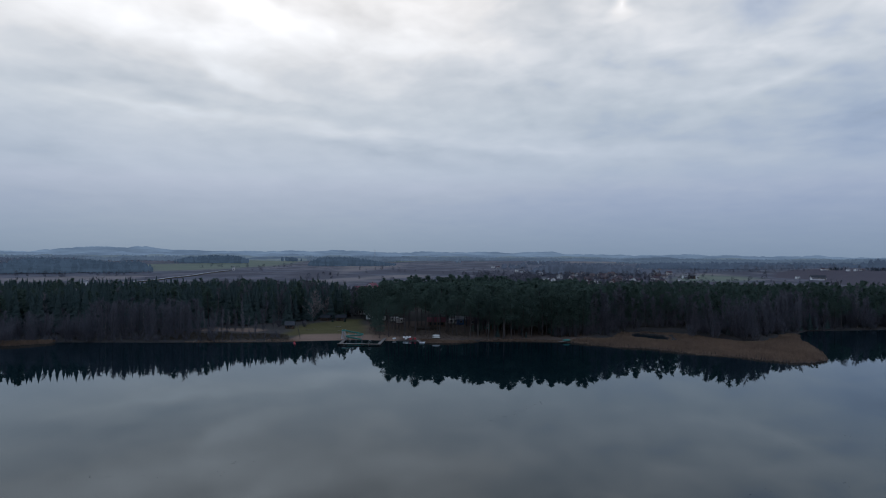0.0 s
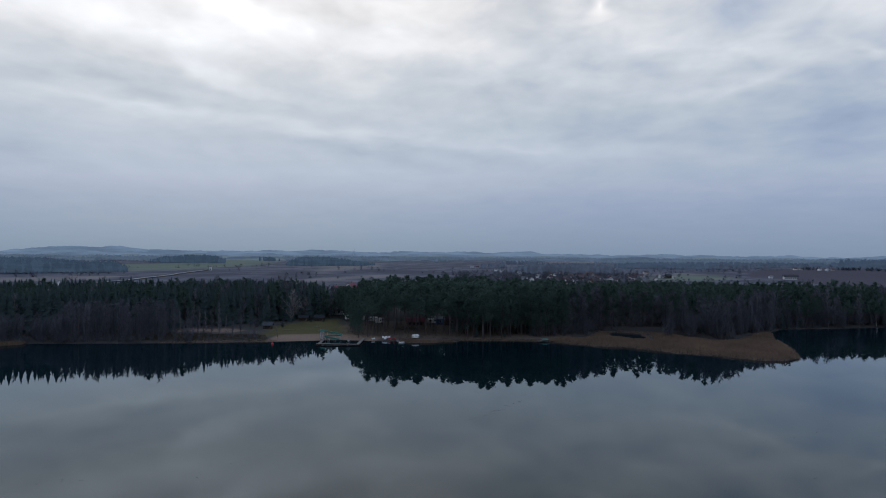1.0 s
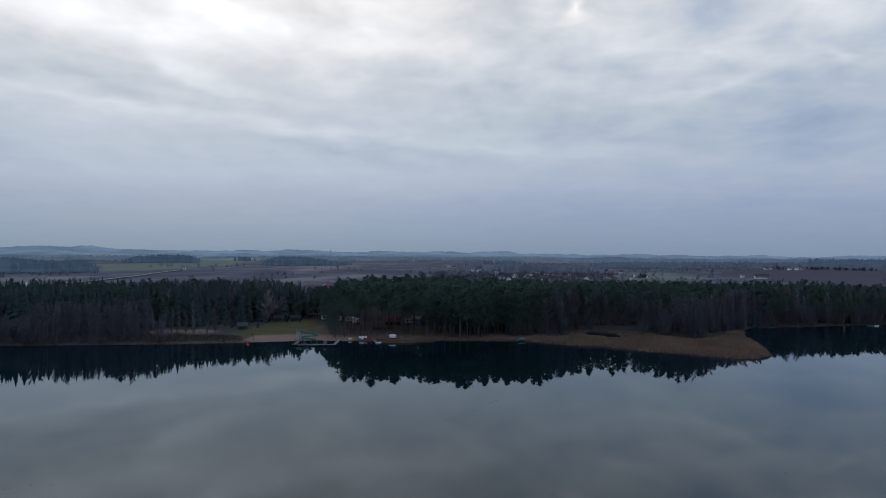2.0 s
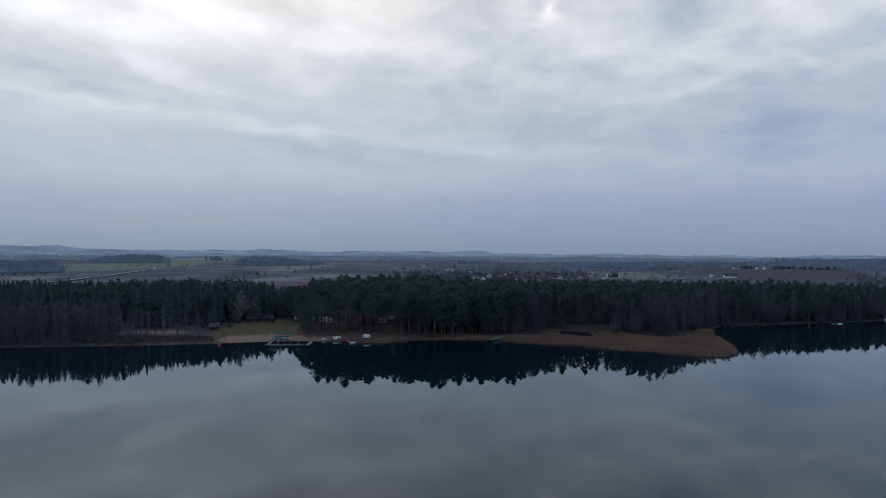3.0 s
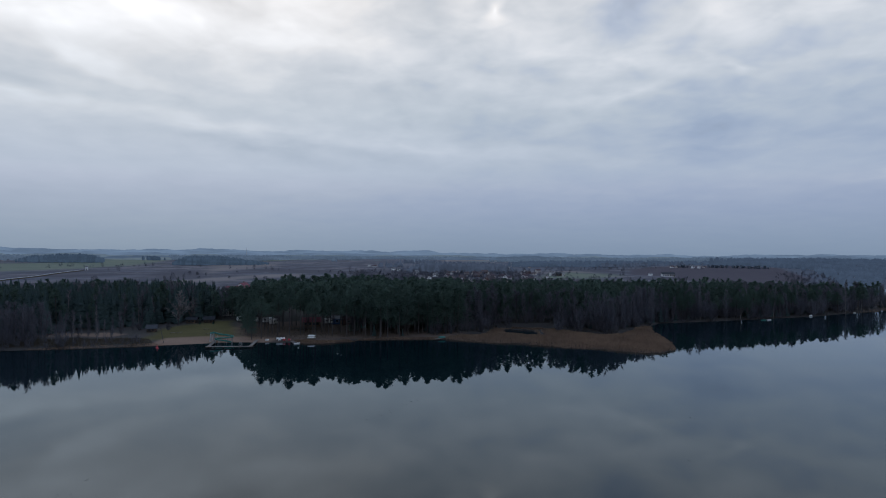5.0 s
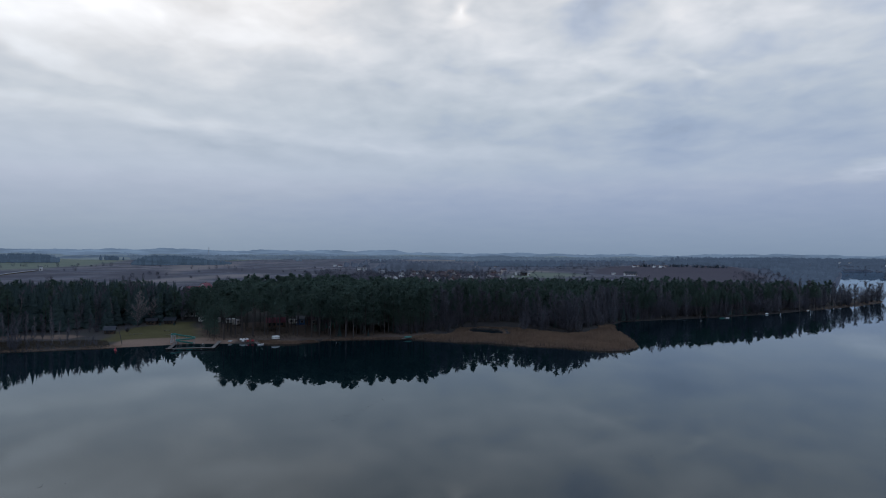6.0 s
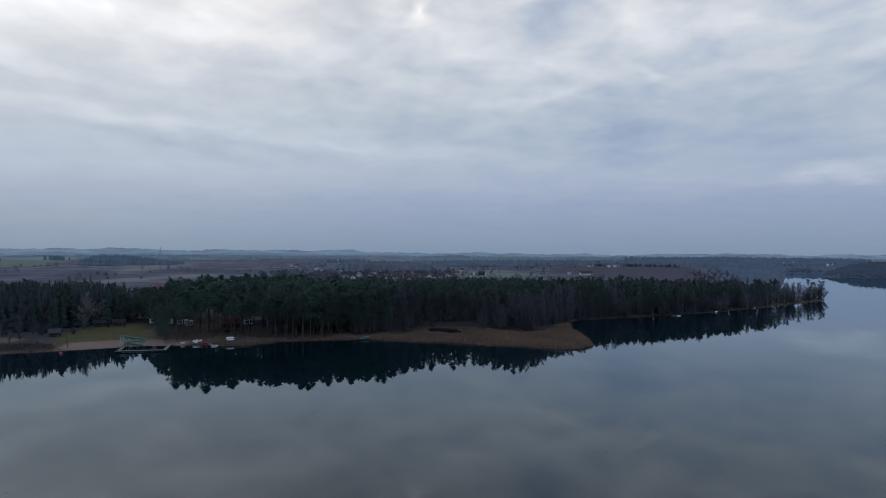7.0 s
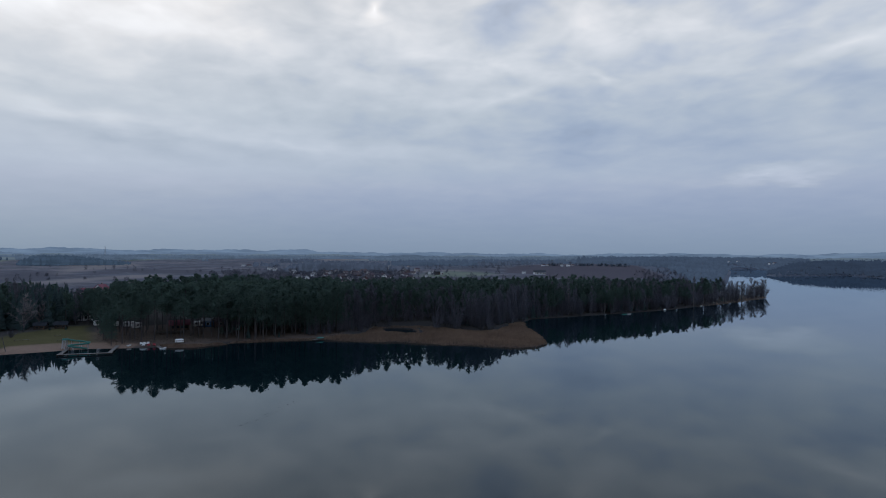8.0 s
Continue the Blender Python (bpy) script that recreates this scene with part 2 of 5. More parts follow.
def water_surface():
    m = bpy.data.materials.new("lake_water")
    m.use_nodes = True
    t = m.node_tree
    t.nodes.remove(t.nodes["Principled BSDF"])
    where = node(t, "ShaderNodeTexCoord").outputs["Object"]
    # calm sheets and faintly ruffled lanes
    lanes = node(t, "ShaderNodeTexNoise", {"Vector": node(t, "ShaderNodeMapping", {"Vector": where, "Scale": (0.006, 0.03, 1), "Rotation": (0, 0, 0.12)}).outputs[0], "Scale": 1.0, "Detail": 4.0}).outputs["Fac"]
    calm = ramp(t, lanes, [(0.53, 0.0), (0.66, 1.0)])
    wave = node(t, "ShaderNodeTexNoise", {"Vector": node(t, "ShaderNodeMapping", {"Vector": where, "Scale": (0.25, 0.6, 1)}).outputs[0], "Scale": 1.0, "Detail": 3.0, "Roughness": 0.6}).outputs["Fac"]
    b = node(t, "ShaderNodeBump", {"Height": wave, "Strength": calc(t, "ADD", 0.0015, calc(t, "MULTIPLY", calm, 0.045)), "Distance": 0.3}).outputs[0]
    depth = node(t, "ShaderNodeBsdfDiffuse", {"Color": (0.0018, 0.0080, 0.0114, 1)})
    # the mirrored sky is tinted blue through the gloss colour
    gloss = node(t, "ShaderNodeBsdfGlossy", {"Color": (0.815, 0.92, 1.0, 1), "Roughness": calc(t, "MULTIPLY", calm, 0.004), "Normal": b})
    edge = node(t, "ShaderNodeFresnel", {"IOR": 1.316, "Normal": b})
    both = node(t, "ShaderNodeMixShader", {0: edge.outputs[0], 1: depth.outputs[0], 2: gloss.outputs[0]})
    t.links.new(both.outputs[0], t.nodes["Material Output"].inputs["Surface"])
    return m


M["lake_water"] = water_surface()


def ground_cover():
    """Soil, sand, lawn and the patchwork of fields, mixed by what grows where."""
    m = bpy.data.materials.new("ground_cover")
    m.use_nodes = True
    t = m.node_tree
    p = t.nodes["Principled BSDF"]
    p.inputs["Roughness"].default_value = 0.95
    p.inputs["Specular IOR Level"].default_value = 0.1
    where = node(t, "ShaderNodeTexCoord").outputs["Object"]
    grown = node(t, "ShaderNodeAttribute")
    grown.attribute_name = "cover"
    sep = node(t, "ShaderNodeSeparateColor", {0: grown.outputs["Color"]})
    sand, lawn, field = sep.outputs
    plough = grown.outputs["Alpha"]
    n1 = node(t, "ShaderNodeTexNoise", {"Vector": where, "Scale": 0.12, "Detail": 5.0, "Roughness": 0.65}).outputs["Fac"]
    n2 = node(t, "ShaderNodeTexNoise", {"Vector": where, "Scale": 1.4, "Detail": 4.0, "Roughness": 0.7}).outputs["Fac"]
    fac = calc(t, "ADD", calc(t, "MULTIPLY", n1, 0.55), calc(t, "MULTIPLY", n2, 0.45))
    soil = ramp(t, fac, [(0.3, (0.038, 0.036, 0.036)), (0.7, (0.064, 0.057, 0.054))])
    beach = ramp(t, fac, [(0.3, (0.165, 0.112, 0.086)), (0.7, (0.250, 0.170, 0.130))])
    grass = ramp(t, fac, [(0.3, (0.057, 0.051, 0.021)), (0.7, (0.098, 0.085, 0.035))])
    crop = node(t, "ShaderNodeAttribute")
    crop.attribute_name = "crops"
    green, tan, heather = node(t, "ShaderNodeSeparateColor", {0: crop.outputs["Color"]}).outputs
    strips = node(t, "ShaderNodeTexNoise", {"Vector": node(t, "ShaderNodeMapping", {"Vector": where, "Scale": (0.006, 0.0022, 1), "Rotation": (0, 0, -0.2)}).outputs[0], "Scale": 1.0, "Detail": 8.0, "Roughness": 0.7}).outputs["Fac"]
    scrub = node(t, "ShaderNodeTexNoise", {"Vector": node(t, "ShaderNodeMapping", {"Vector": where, "Scale": (0.022, 0.009, 1), "Rotation": (0, 0, 0.3)}).outputs[0], "Scale": 1.0, "Detail": 7.0, "Roughness": 0.72}).outputs["Fac"]
    # rough moor tones, shifted towards blue in the base colour for haze
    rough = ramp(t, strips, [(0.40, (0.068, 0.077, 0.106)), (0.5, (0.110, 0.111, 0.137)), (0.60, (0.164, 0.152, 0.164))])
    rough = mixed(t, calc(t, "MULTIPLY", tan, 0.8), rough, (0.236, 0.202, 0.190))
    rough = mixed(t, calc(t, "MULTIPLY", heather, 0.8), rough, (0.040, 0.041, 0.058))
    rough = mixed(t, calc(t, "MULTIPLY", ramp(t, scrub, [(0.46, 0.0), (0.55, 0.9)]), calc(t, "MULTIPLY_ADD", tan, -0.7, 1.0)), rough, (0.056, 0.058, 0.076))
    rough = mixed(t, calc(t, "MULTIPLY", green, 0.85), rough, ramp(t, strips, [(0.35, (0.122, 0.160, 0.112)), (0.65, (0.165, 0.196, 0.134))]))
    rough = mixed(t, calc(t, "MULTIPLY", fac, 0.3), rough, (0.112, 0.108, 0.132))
    # floor of the far woods, blue-grey to blend with the painted haze
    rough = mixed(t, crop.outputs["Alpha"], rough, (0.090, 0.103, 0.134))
    turned = ramp(t, fac, [(0.3, (0.060, 0.054, 0.070)), (0.7, (0.082, 0.071, 0.088))])
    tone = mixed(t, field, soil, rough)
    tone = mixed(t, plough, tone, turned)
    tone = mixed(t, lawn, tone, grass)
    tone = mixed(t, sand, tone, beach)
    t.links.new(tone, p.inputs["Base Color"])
    b = node(t, "ShaderNodeBump", {"Height": fac, "Strength": 0.5, "Distance": 0.15})
    t.links.new(b.outputs[0], p.inputs["Normal"])
    return m


M["ground_cover"] = ground_cover()


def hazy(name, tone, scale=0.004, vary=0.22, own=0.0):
    """The distance: woods and fields, miles of damp air painted in as emissive haze."""
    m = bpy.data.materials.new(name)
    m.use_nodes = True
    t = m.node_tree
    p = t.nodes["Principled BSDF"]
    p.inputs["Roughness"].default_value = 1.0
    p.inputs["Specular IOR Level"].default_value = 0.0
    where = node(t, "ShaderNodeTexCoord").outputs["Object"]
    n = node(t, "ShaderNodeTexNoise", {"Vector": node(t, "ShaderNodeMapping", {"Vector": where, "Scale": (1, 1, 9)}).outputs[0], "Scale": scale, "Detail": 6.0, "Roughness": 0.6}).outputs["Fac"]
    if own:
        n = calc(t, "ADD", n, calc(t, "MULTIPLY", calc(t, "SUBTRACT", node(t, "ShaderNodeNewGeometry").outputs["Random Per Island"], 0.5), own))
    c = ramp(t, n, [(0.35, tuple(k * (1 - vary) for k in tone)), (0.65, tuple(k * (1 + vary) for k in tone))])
    # the haze is this emission colour, over a dim base
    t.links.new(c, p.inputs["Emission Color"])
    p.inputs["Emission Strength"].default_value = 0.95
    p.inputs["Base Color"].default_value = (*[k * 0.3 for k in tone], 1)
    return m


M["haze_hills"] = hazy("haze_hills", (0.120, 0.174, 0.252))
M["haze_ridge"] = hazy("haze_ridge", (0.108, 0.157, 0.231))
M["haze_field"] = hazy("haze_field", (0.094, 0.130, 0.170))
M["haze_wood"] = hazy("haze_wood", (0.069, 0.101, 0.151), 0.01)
# tree masses nearer in, glowing blue-grey in place of haze
M["haze_backdrop_wood"] = hazy("haze_backdrop_wood", (0.037, 0.060, 0.096), 0.02, 0.2, 0.25)
M["haze_backdrop_bare"] = hazy("haze_backdrop_bare", (0.042, 0.058, 0.092), 0.02, 0.2, 0.35)
M["haze_island_wood"] = hazy("haze_island_wood", (0.027, 0.042, 0.072), 0.02, 0.12, 0.06)
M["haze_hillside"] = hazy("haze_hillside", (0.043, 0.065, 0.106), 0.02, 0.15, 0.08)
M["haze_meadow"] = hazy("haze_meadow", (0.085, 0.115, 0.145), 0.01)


# ---- meshes ----
def fast_mesh(name, verts, tris, mat, smooth=False):
    """A mesh of triangles from arrays."""
    verts, tris = np.asarray(verts, np.float32), np.asarray(tris, np.int32)
    me = bpy.data.meshes.new(name)
    me.vertices.add(len(verts))
    me.vertices.foreach_set("co", verts.ravel())
    me.loops.add(tris.size)
    me.loops.foreach_set("vertex_index", tris.ravel())
    me.polygons.add(len(tris))
    me.polygons.foreach_set("loop_start", np.arange(0, tris.size, 3, dtype=np.int32))
    me.polygons.foreach_set("use_smooth", np.full(len(tris), smooth))
    me.materials.append(mat)
    me.update(calc_edges=True)
    me.validate()
    return me


rng = np.random.default_rng(7)


def lattice(ix, iy):
    h = np.sin(ix * 127.1 + iy * 311.7) * 43758.5453
    return h - np.floor(h)


def value_noise(x, y):
    """Smooth noise from 0 to 1 over arrays."""
    ix, iy = np.floor(x), np.floor(y)
    fx, fy = x - ix, y - iy
    fx, fy = fx * fx * (3 - 2 * fx), fy * fy * (3 - 2 * fy)
    a = lattice(ix, iy) * (1 - fx) + lattice(ix + 1, iy) * fx
    b = lattice(ix, iy + 1) * (1 - fx) + lattice(ix + 1, iy + 1) * fx
    return a * (1 - fy) + b * fy


def rough_noise(x, y, size):
    return sum(value_noise(x / size * 2 ** k + 17.3 * k, y / size * 2 ** k) / 2 ** k for k in range(4)) / 1.875


# ---- the lie of the land ----
LAKE = [  # the lake's shore, from the west bank round
    (-620, 150), (-300, 212), (-160, 231), (-145, 241), (-104, 243), (-75, 246), (-50, 251), (-32, 255), (-23, 253), (-9, 251), (2, 248),
    (11, 251), (17, 255), (35, 254), (50, 253), (61, 249), (77, 237), (89, 231), (100, 224), (106, 216), (113, 208), (120, 207), (128, 213),
    (138, 234), (147, 262), (157, 284), (169, 297), (230, 309), (278, 320), (350, 349), (413, 376), (439, 389), (457, 401), (452, 424), (520, 512),
    (660, 642), (860, 832), (1100, 1062), (1290, 1250), (1330, 1300), (1410, 1290), (1380, 1210), (1180, 1035), (985, 868), (950, 826), (990, 820), (1050, 812),
    (1130, 822), (1080, 735), (1060, 700), (1300, 250), (600, -650), (-500, -600), (-950, -50),
]
REEDS = [(50, 253), (56, 244), (65, 238), (76, 236), (84, 228), (92, 222), (99, 216), (105, 210), (112, 206), (120, 207), (128, 212), (138, 233), (142, 247), (147, 262),
         (156, 281), (152, 284), (144, 272), (129, 258), (117, 254), (113, 263), (107, 272), (104, 281), (92, 284), (79, 283), (66, 262), (50, 256)]
POOL = (88.0, 271.0, 6.5, 9.5)  # a muddy pool among the reeds: place and half widths
CLEARING = [(-100, 250), (-70, 246), (-32, 250), (-27, 256), (-31, 272), (-36, 298), (-41, 316), (-50, 314), (-66, 302), (-78, 288), (-100, 281)]
LAWN = [(-64, 259), (-56, 259), (-29, 262), (-34, 285), (-40, 313), (-48, 312), (-60, 296), (-65, 280)]
BEACH = [(-62, 246), (-20, 249), (-15, 258), (-26, 264), (-40, 266), (-57, 262)]


# the parcels of the open country
GREEN_FIELDS = [[(-605, 1260), (-555, 1355), (-575, 1741), (-720, 2596), (-788, 3511), (-422, 1918), (-334, 1244), (-311, 995), (-335, 940), (-390, 846)],
                [(269, 739), (308, 841), (354, 877), (373, 802), (368, 742), (331, 711)], [(-303, 3647), (-148, 4317), (-71, 2079), (-153, 1840)]]
TAN_FIELDS = [[(-153, 921), (-203, 1324), (-197, 1552), (-123, 1481), (-63, 1323), (-86, 1038), (-119, 934), (-138, 853)],
              [(-166, 662), (-120, 738), (-61, 828), (-18, 880), (-17, 796), (-87, 683), (-148, 635)], [(314, 854), (348, 914), (383, 911), (385, 827), (354, 877)],
              [(-453, 654), (-341, 724), (-310, 657), (-401, 579)], [(462, 2418), (790, 2782), (601, 2118), (389, 2037)]]
HEATHER = [[(-201, 801), (-198, 921), (-155, 907), (-131, 809), (-143, 722), (-172, 699)], [(-110, 930), (-60, 1000), (20, 1010), (60, 930), (-20, 900)],
           [(-330, 760), (-240, 860), (-215, 800), (-270, 720)], [(400, 1000), (470, 1100), (560, 1080), (480, 980)], [(20, 640), (60, 1010), (290, 960), (262, 760), (255, 620), (120, 560)]]
PLOUGH = [(400, 770), (440, 850), (505, 915), (570, 890), (660, 830), (560, 640), (464, 600), (410, 640), (425, 735)]


def inside_distance(x, y, loop):
    """Metres to the loop's edge, positive inside."""
    pts = np.asarray(loop, float)
    best, odd = np.full(x.shape, 1e9), np.zeros(x.shape, bool)
    for (ax, ay), (bx, by) in zip(pts, np.roll(pts, -1, 0)):
        ex, ey = bx - ax, by - ay
        s = np.clip(((x - ax) * ex + (y - ay) * ey) / (ex * ex + ey * ey), 0, 1)
        best = np.minimum(best, np.hypot(x - ax - s * ex, y - ay - s * ey))
        if ay != by:
            odd ^= ((ay > y) != (by > y)) & (x < ex * (y - ay) / ey + ax)
    return np.where(odd, best, -best)


HILLS = [  # azimuth, distance, width across, width along, height
    (34, 1080, 140, 130, 11), (41, 1600, 200, 120, 5), (45, 1760, 230, 130, 5), (49.5, 1720, 150, 80, 4),
    (-9, 1050, 120, 90, 5), (56, 1480, 240, 130, 3), (44.5, 2450, 420, 300, 8), (38, 2300, 300, 250, 3),
]


def land_height(x, y):
    shore = -inside_distance(x, y, LAKE)
    r, az = np.hypot(x, y), np.degrees(np.arctan2(x, y))
    bank = 0.7 * (1 - np.exp(-np.maximum(shore, 0) / 5)) + 2.4 * (1 - np.exp(-np.maximum(shore, 0) / 55))
    back = np.interp(r, [0, 420, 700, 1000, 1500, 2000, 3000, 4000, 4800, 5200], [0, 0, 3, 5.5, 8, 9, 9, 10, 12, 12])
    roll = (rough_noise(x, y, 420) - 0.5) * np.interp(r, [300, 700, 1500, 4000], [1.0, 4, 6, 6])
    wave = (rough_noise(x, y, 14) - 0.5) * 0.35
    for a, d, across, along, high in HILLS:
        turn = np.radians((az - a + 180) % 360 - 180)
        back = back + high * np.exp(-0.5 * ((np.sin(turn) * r / across) ** 2 + ((r * np.cos(turn) - d) / along) ** 2)) * (np.cos(turn) > 0)
    land = bank + (back + np.where(r > 320, roll, roll * 0.4)) * np.clip(shore / 60, 0, 1) + wave * np.clip(shore / 6, 0, 1)
    marsh = inside_distance(x, y, REEDS)
    land = np.where(marsh > -4, np.minimum(land, 0.15 + np.clip(-marsh, 0, 4) * 0.2), land)
    land = np.where(((x - POOL[0]) / POOL[2]) ** 2 + ((y - POOL[1]) / POOL[3]) ** 2 + (rough_noise(x, y, 6) - 0.5) * 2.4 < 1, -0.12, land)
    bed = -np.clip(-shore * 0.16, 0, 3)
    return np.where(shore > 0, np.where(land < -0.1, land, np.maximum(land, 0.02 * np.clip(shore, 0, 3))), bed - 0.03)


def height_at(x, y):
    return float(land_height(np.array([x], float), np.array([y], float))[0])


def build_ground():
    az = np.radians(np.concatenate([np.arange(-180, -40, 4.0), np.arange(-40, 60, 0.24), np.arange(60, 180, 4.0)]))
    r = np.concatenate([[4, 60, 120, 160, 185], np.arange(200, 330, 1.7)])
    while r[-1] < 4950:
        r = np.append(r, r[-1] * (1.012 if r[-1] < 700 else 1.02))
    A, D = np.meshgrid(az, r, indexing="ij")
    x, y = (D * np.sin(A)).ravel(), (D * np.cos(A)).ravel()
    z = land_height(x, y)
    na, nr = A.shape
    i, j = np.meshgrid(np.arange(na), np.arange(nr - 1), indexing="ij")
    i2 = (i + 1) % na
    a, b, c, d = i * nr + j, i2 * nr + j, i2 * nr + j + 1, i * nr + j + 1
    tris = np.concatenate([np.stack([a, d, c], -1).reshape(-1, 3), np.stack([a, c, b], -1).reshape(-1, 3)])
    me = fast_mesh("ground", np.stack([x, y, z], 1), tris, M["ground_cover"], True)
    shore = -inside_distance(x, y, LAKE)
    rr = np.hypot(x, y)
    deg = np.degrees(np.arctan2(x, y))
    edge = (rough_noise(x, y, 9) - 0.5) * 5
    sand = np.clip((inside_distance(x, y, BEACH) + edge * 0.5) / 2 + 0.5, 0, 1)
    path = inside_distance(x, y, [(-112, 268), (-78, 267), (-74, 272), (-84, 277), (-112, 277)])
    sand = np.maximum(sand, 0.75 * np.clip((path + edge) / 3 + 0.5, 0, 1))
    slope = inside_distance(x, y, [(-32, 255), (2, 250), (16, 256), (50, 255), (62, 264), (40, 298), (4, 310), (-36, 306)])
    sand = np.maximum(sand, 0.38 * np.clip((slope + edge) / 4 + 0.5, 0, 1))
    lawn = np.clip((inside_distance(x, y, LAWN) + edge) / 5 + 0.5, 0, 1) * (shore > 0)
    wave = (rough_noise(x, y, 60) - 0.5) * 50
    def grown(loops, soft):
        return np.clip(np.max([inside_distance(x, y, loop) for loop in loops], 0) / soft + wave / soft + 0.4, 0, 1)
    green, tan, heather = grown(GREEN_FIELDS, 30), grown(TAN_FIELDS, 25), grown(HEATHER, 35)
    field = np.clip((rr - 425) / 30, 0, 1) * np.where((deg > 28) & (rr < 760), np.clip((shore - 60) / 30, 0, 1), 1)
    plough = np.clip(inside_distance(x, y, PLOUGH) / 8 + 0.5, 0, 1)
    # leaf litter under the woods round the lake arm and on the hillside, haze-toned
    hazed_litter = np.clip((deg - 36.5) / 3, 0, 1) * np.clip((rr - 600) / 60, 0, 1) * (plough < 0.5) * (rr < 3000)
    hazed_litter = np.maximum(hazed_litter, 0.8 * np.clip((deg - 5) / 4, 0, 1) * np.clip((rr - 980) / 80, 0, 1) * (1 - green) * (1 - tan) * (plough < 0.5) * (rr < 3000))
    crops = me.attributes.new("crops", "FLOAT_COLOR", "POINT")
    crops.data.foreach_set("color", np.stack([green, tan, heather, hazed_litter], 1).astype(np.float32).ravel())
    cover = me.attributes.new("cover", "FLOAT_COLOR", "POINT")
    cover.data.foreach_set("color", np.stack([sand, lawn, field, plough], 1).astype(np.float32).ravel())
    return tagged(new("ground", me), "brown autumn ground with sandy beach, lawn and fields", "ground", kind="structure")


build_ground()


def build_water():
    bm = bmesh.new()
    bmesh.ops.create_circle(bm, cap_ends=True, segments=96, radius=2600)
    bmesh.ops.translate(bm, verts=bm.verts, vec=(60, 0, 0))
    me = bpy.data.meshes.new("lake")
    bm.to_mesh(me)
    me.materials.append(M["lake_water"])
    return tagged(new("lake", me), "calm dark lake mirroring the overcast sky", "water", kind="structure")


build_water()


# ---- trees ----
def stem(points, radii, sides=6):
    """A tapered tube along points: vertices and triangles."""
    points, v, f = [np.asarray(p, float) for p in points], [], []
    for k, (p, rad) in enumerate(zip(points, radii)):
        way = points[min(k + 1, len(points) - 1)] - points[max(k - 1, 0)]
        way = way / (np.linalg.norm(way) + 1e-9)
        side = np.cross(way, (0, 1, 0) if abs(way[1]) < 0.9 else (1, 0, 0))
        side /= np.linalg.norm(side)
        other = np.cross(way, side)
        for s in range(sides):
            a = 2 * math.pi * s / sides
            v.append(p + rad * (math.cos(a) * side + math.sin(a) * other))
    for k in range(len(points) - 1):
        for s in range(sides):
            a, b = k * sides + s, k * sides + (s + 1) % sides
            f += [(a, b, b + sides), (a, b + sides, a + sides)]
    return np.array(v), np.array(f)


def joined(pieces):
    v, f, n = [], [], 0
    for pv, pf in pieces:
        v.append(pv)
        f.append(np.asarray(pf) + n)
        n += len(pv)
    return np.concatenate(v), np.concatenate(f)


def tufts(centres, spread, size, count, g, flat=0.6):
    """Loose triangles round each centre."""
    n = len(centres) * count
    c = np.repeat(centres, count, 0) + g.normal(0, 1, (n, 3)) * np.repeat(spread, count)[:, None] * np.array([1, 1, flat]) * 0.55
    a = g.normal(0, 1, (n, 3)) * np.array([1, 1, 0.6])
    b = g.normal(0, 1, (n, 3)) * np.array([1, 1, 0.6])
    s = size * g.uniform(0.6, 1.3, (n, 1))
    a *= s / np.linalg.norm(a, axis=1, keepdims=True)
    b *= s / np.linalg.norm(b, axis=1, keepdims=True)
    v = np.stack([c - a * 0.5 - b * 0.4, c + a * 0.6, c + b * 0.7], 1).reshape(-1, 3)
    return v, np.arange(n * 3).reshape(-1, 3)


def bent(h, g, lean=0.5, n=5):
    k = np.linspace(0, 1, n)[:, None]
    return np.array([0, 0, h]) * k + np.concatenate([g.normal(0, lean, (1, 2)) * k ** 2 + g.normal(0, 0.06, (n, 2)) * k, np.zeros((n, 1))], 1)


def pine(h, g, lod=0, bare=0.5):
    """Scots pine: a bare stem, and a broken rounded crown of clumps."""
    line = bent(h, g)
    trunk = [stem(line, [0.24, 0.20, 0.16, 0.11, 0.03], 6 if lod == 0 else 4)]
    n, count, size = ((78, 24, 0.56), (44, 12, 0.92), (20, 8, 1.3))[lod]
    if lod == 2:
        bare = 0.6
    u = g.uniform(0, 1, n) ** 0.8
    wide = h * 0.195 * np.sqrt(np.clip(np.sin(np.pi * (0.30 + 0.68 * u)), 0.03, 1)) * (1 - 0.74 * u ** 1.7) * g.uniform(0.85, 1.15)
    ang, rad = g.uniform(0, 2 * np.pi, n), np.sqrt(g.uniform(0.08, 1, n)) * wide
    z = h * (bare + (0.98 - bare) * u)
    axis = np.stack([np.interp(z, line[:, 2], line[:, k]) for k in (0, 1)], 1)
    c = np.stack([axis[:, 0] + rad * np.cos(ang), axis[:, 1] + rad * np.sin(ang), z + 0.1 * rad], 1)
    c = np.concatenate([c, [[line[-1, 0], line[-1, 1], h - 0.4]]])
    if lod < 2:
        for q in range(0, n, 4):
            root = np.array([*axis[q], z[q] - 0.5 - 0.25 * rad[q]])
            trunk.append(stem([root, c[q]], [0.07, 0.02], 3))
    return joined(trunk), tufts(c, np.append(g.uniform(1.0, 1.8, n) * (1.1 - 0.6 * u), 0.5), size, count, g, 0.7)


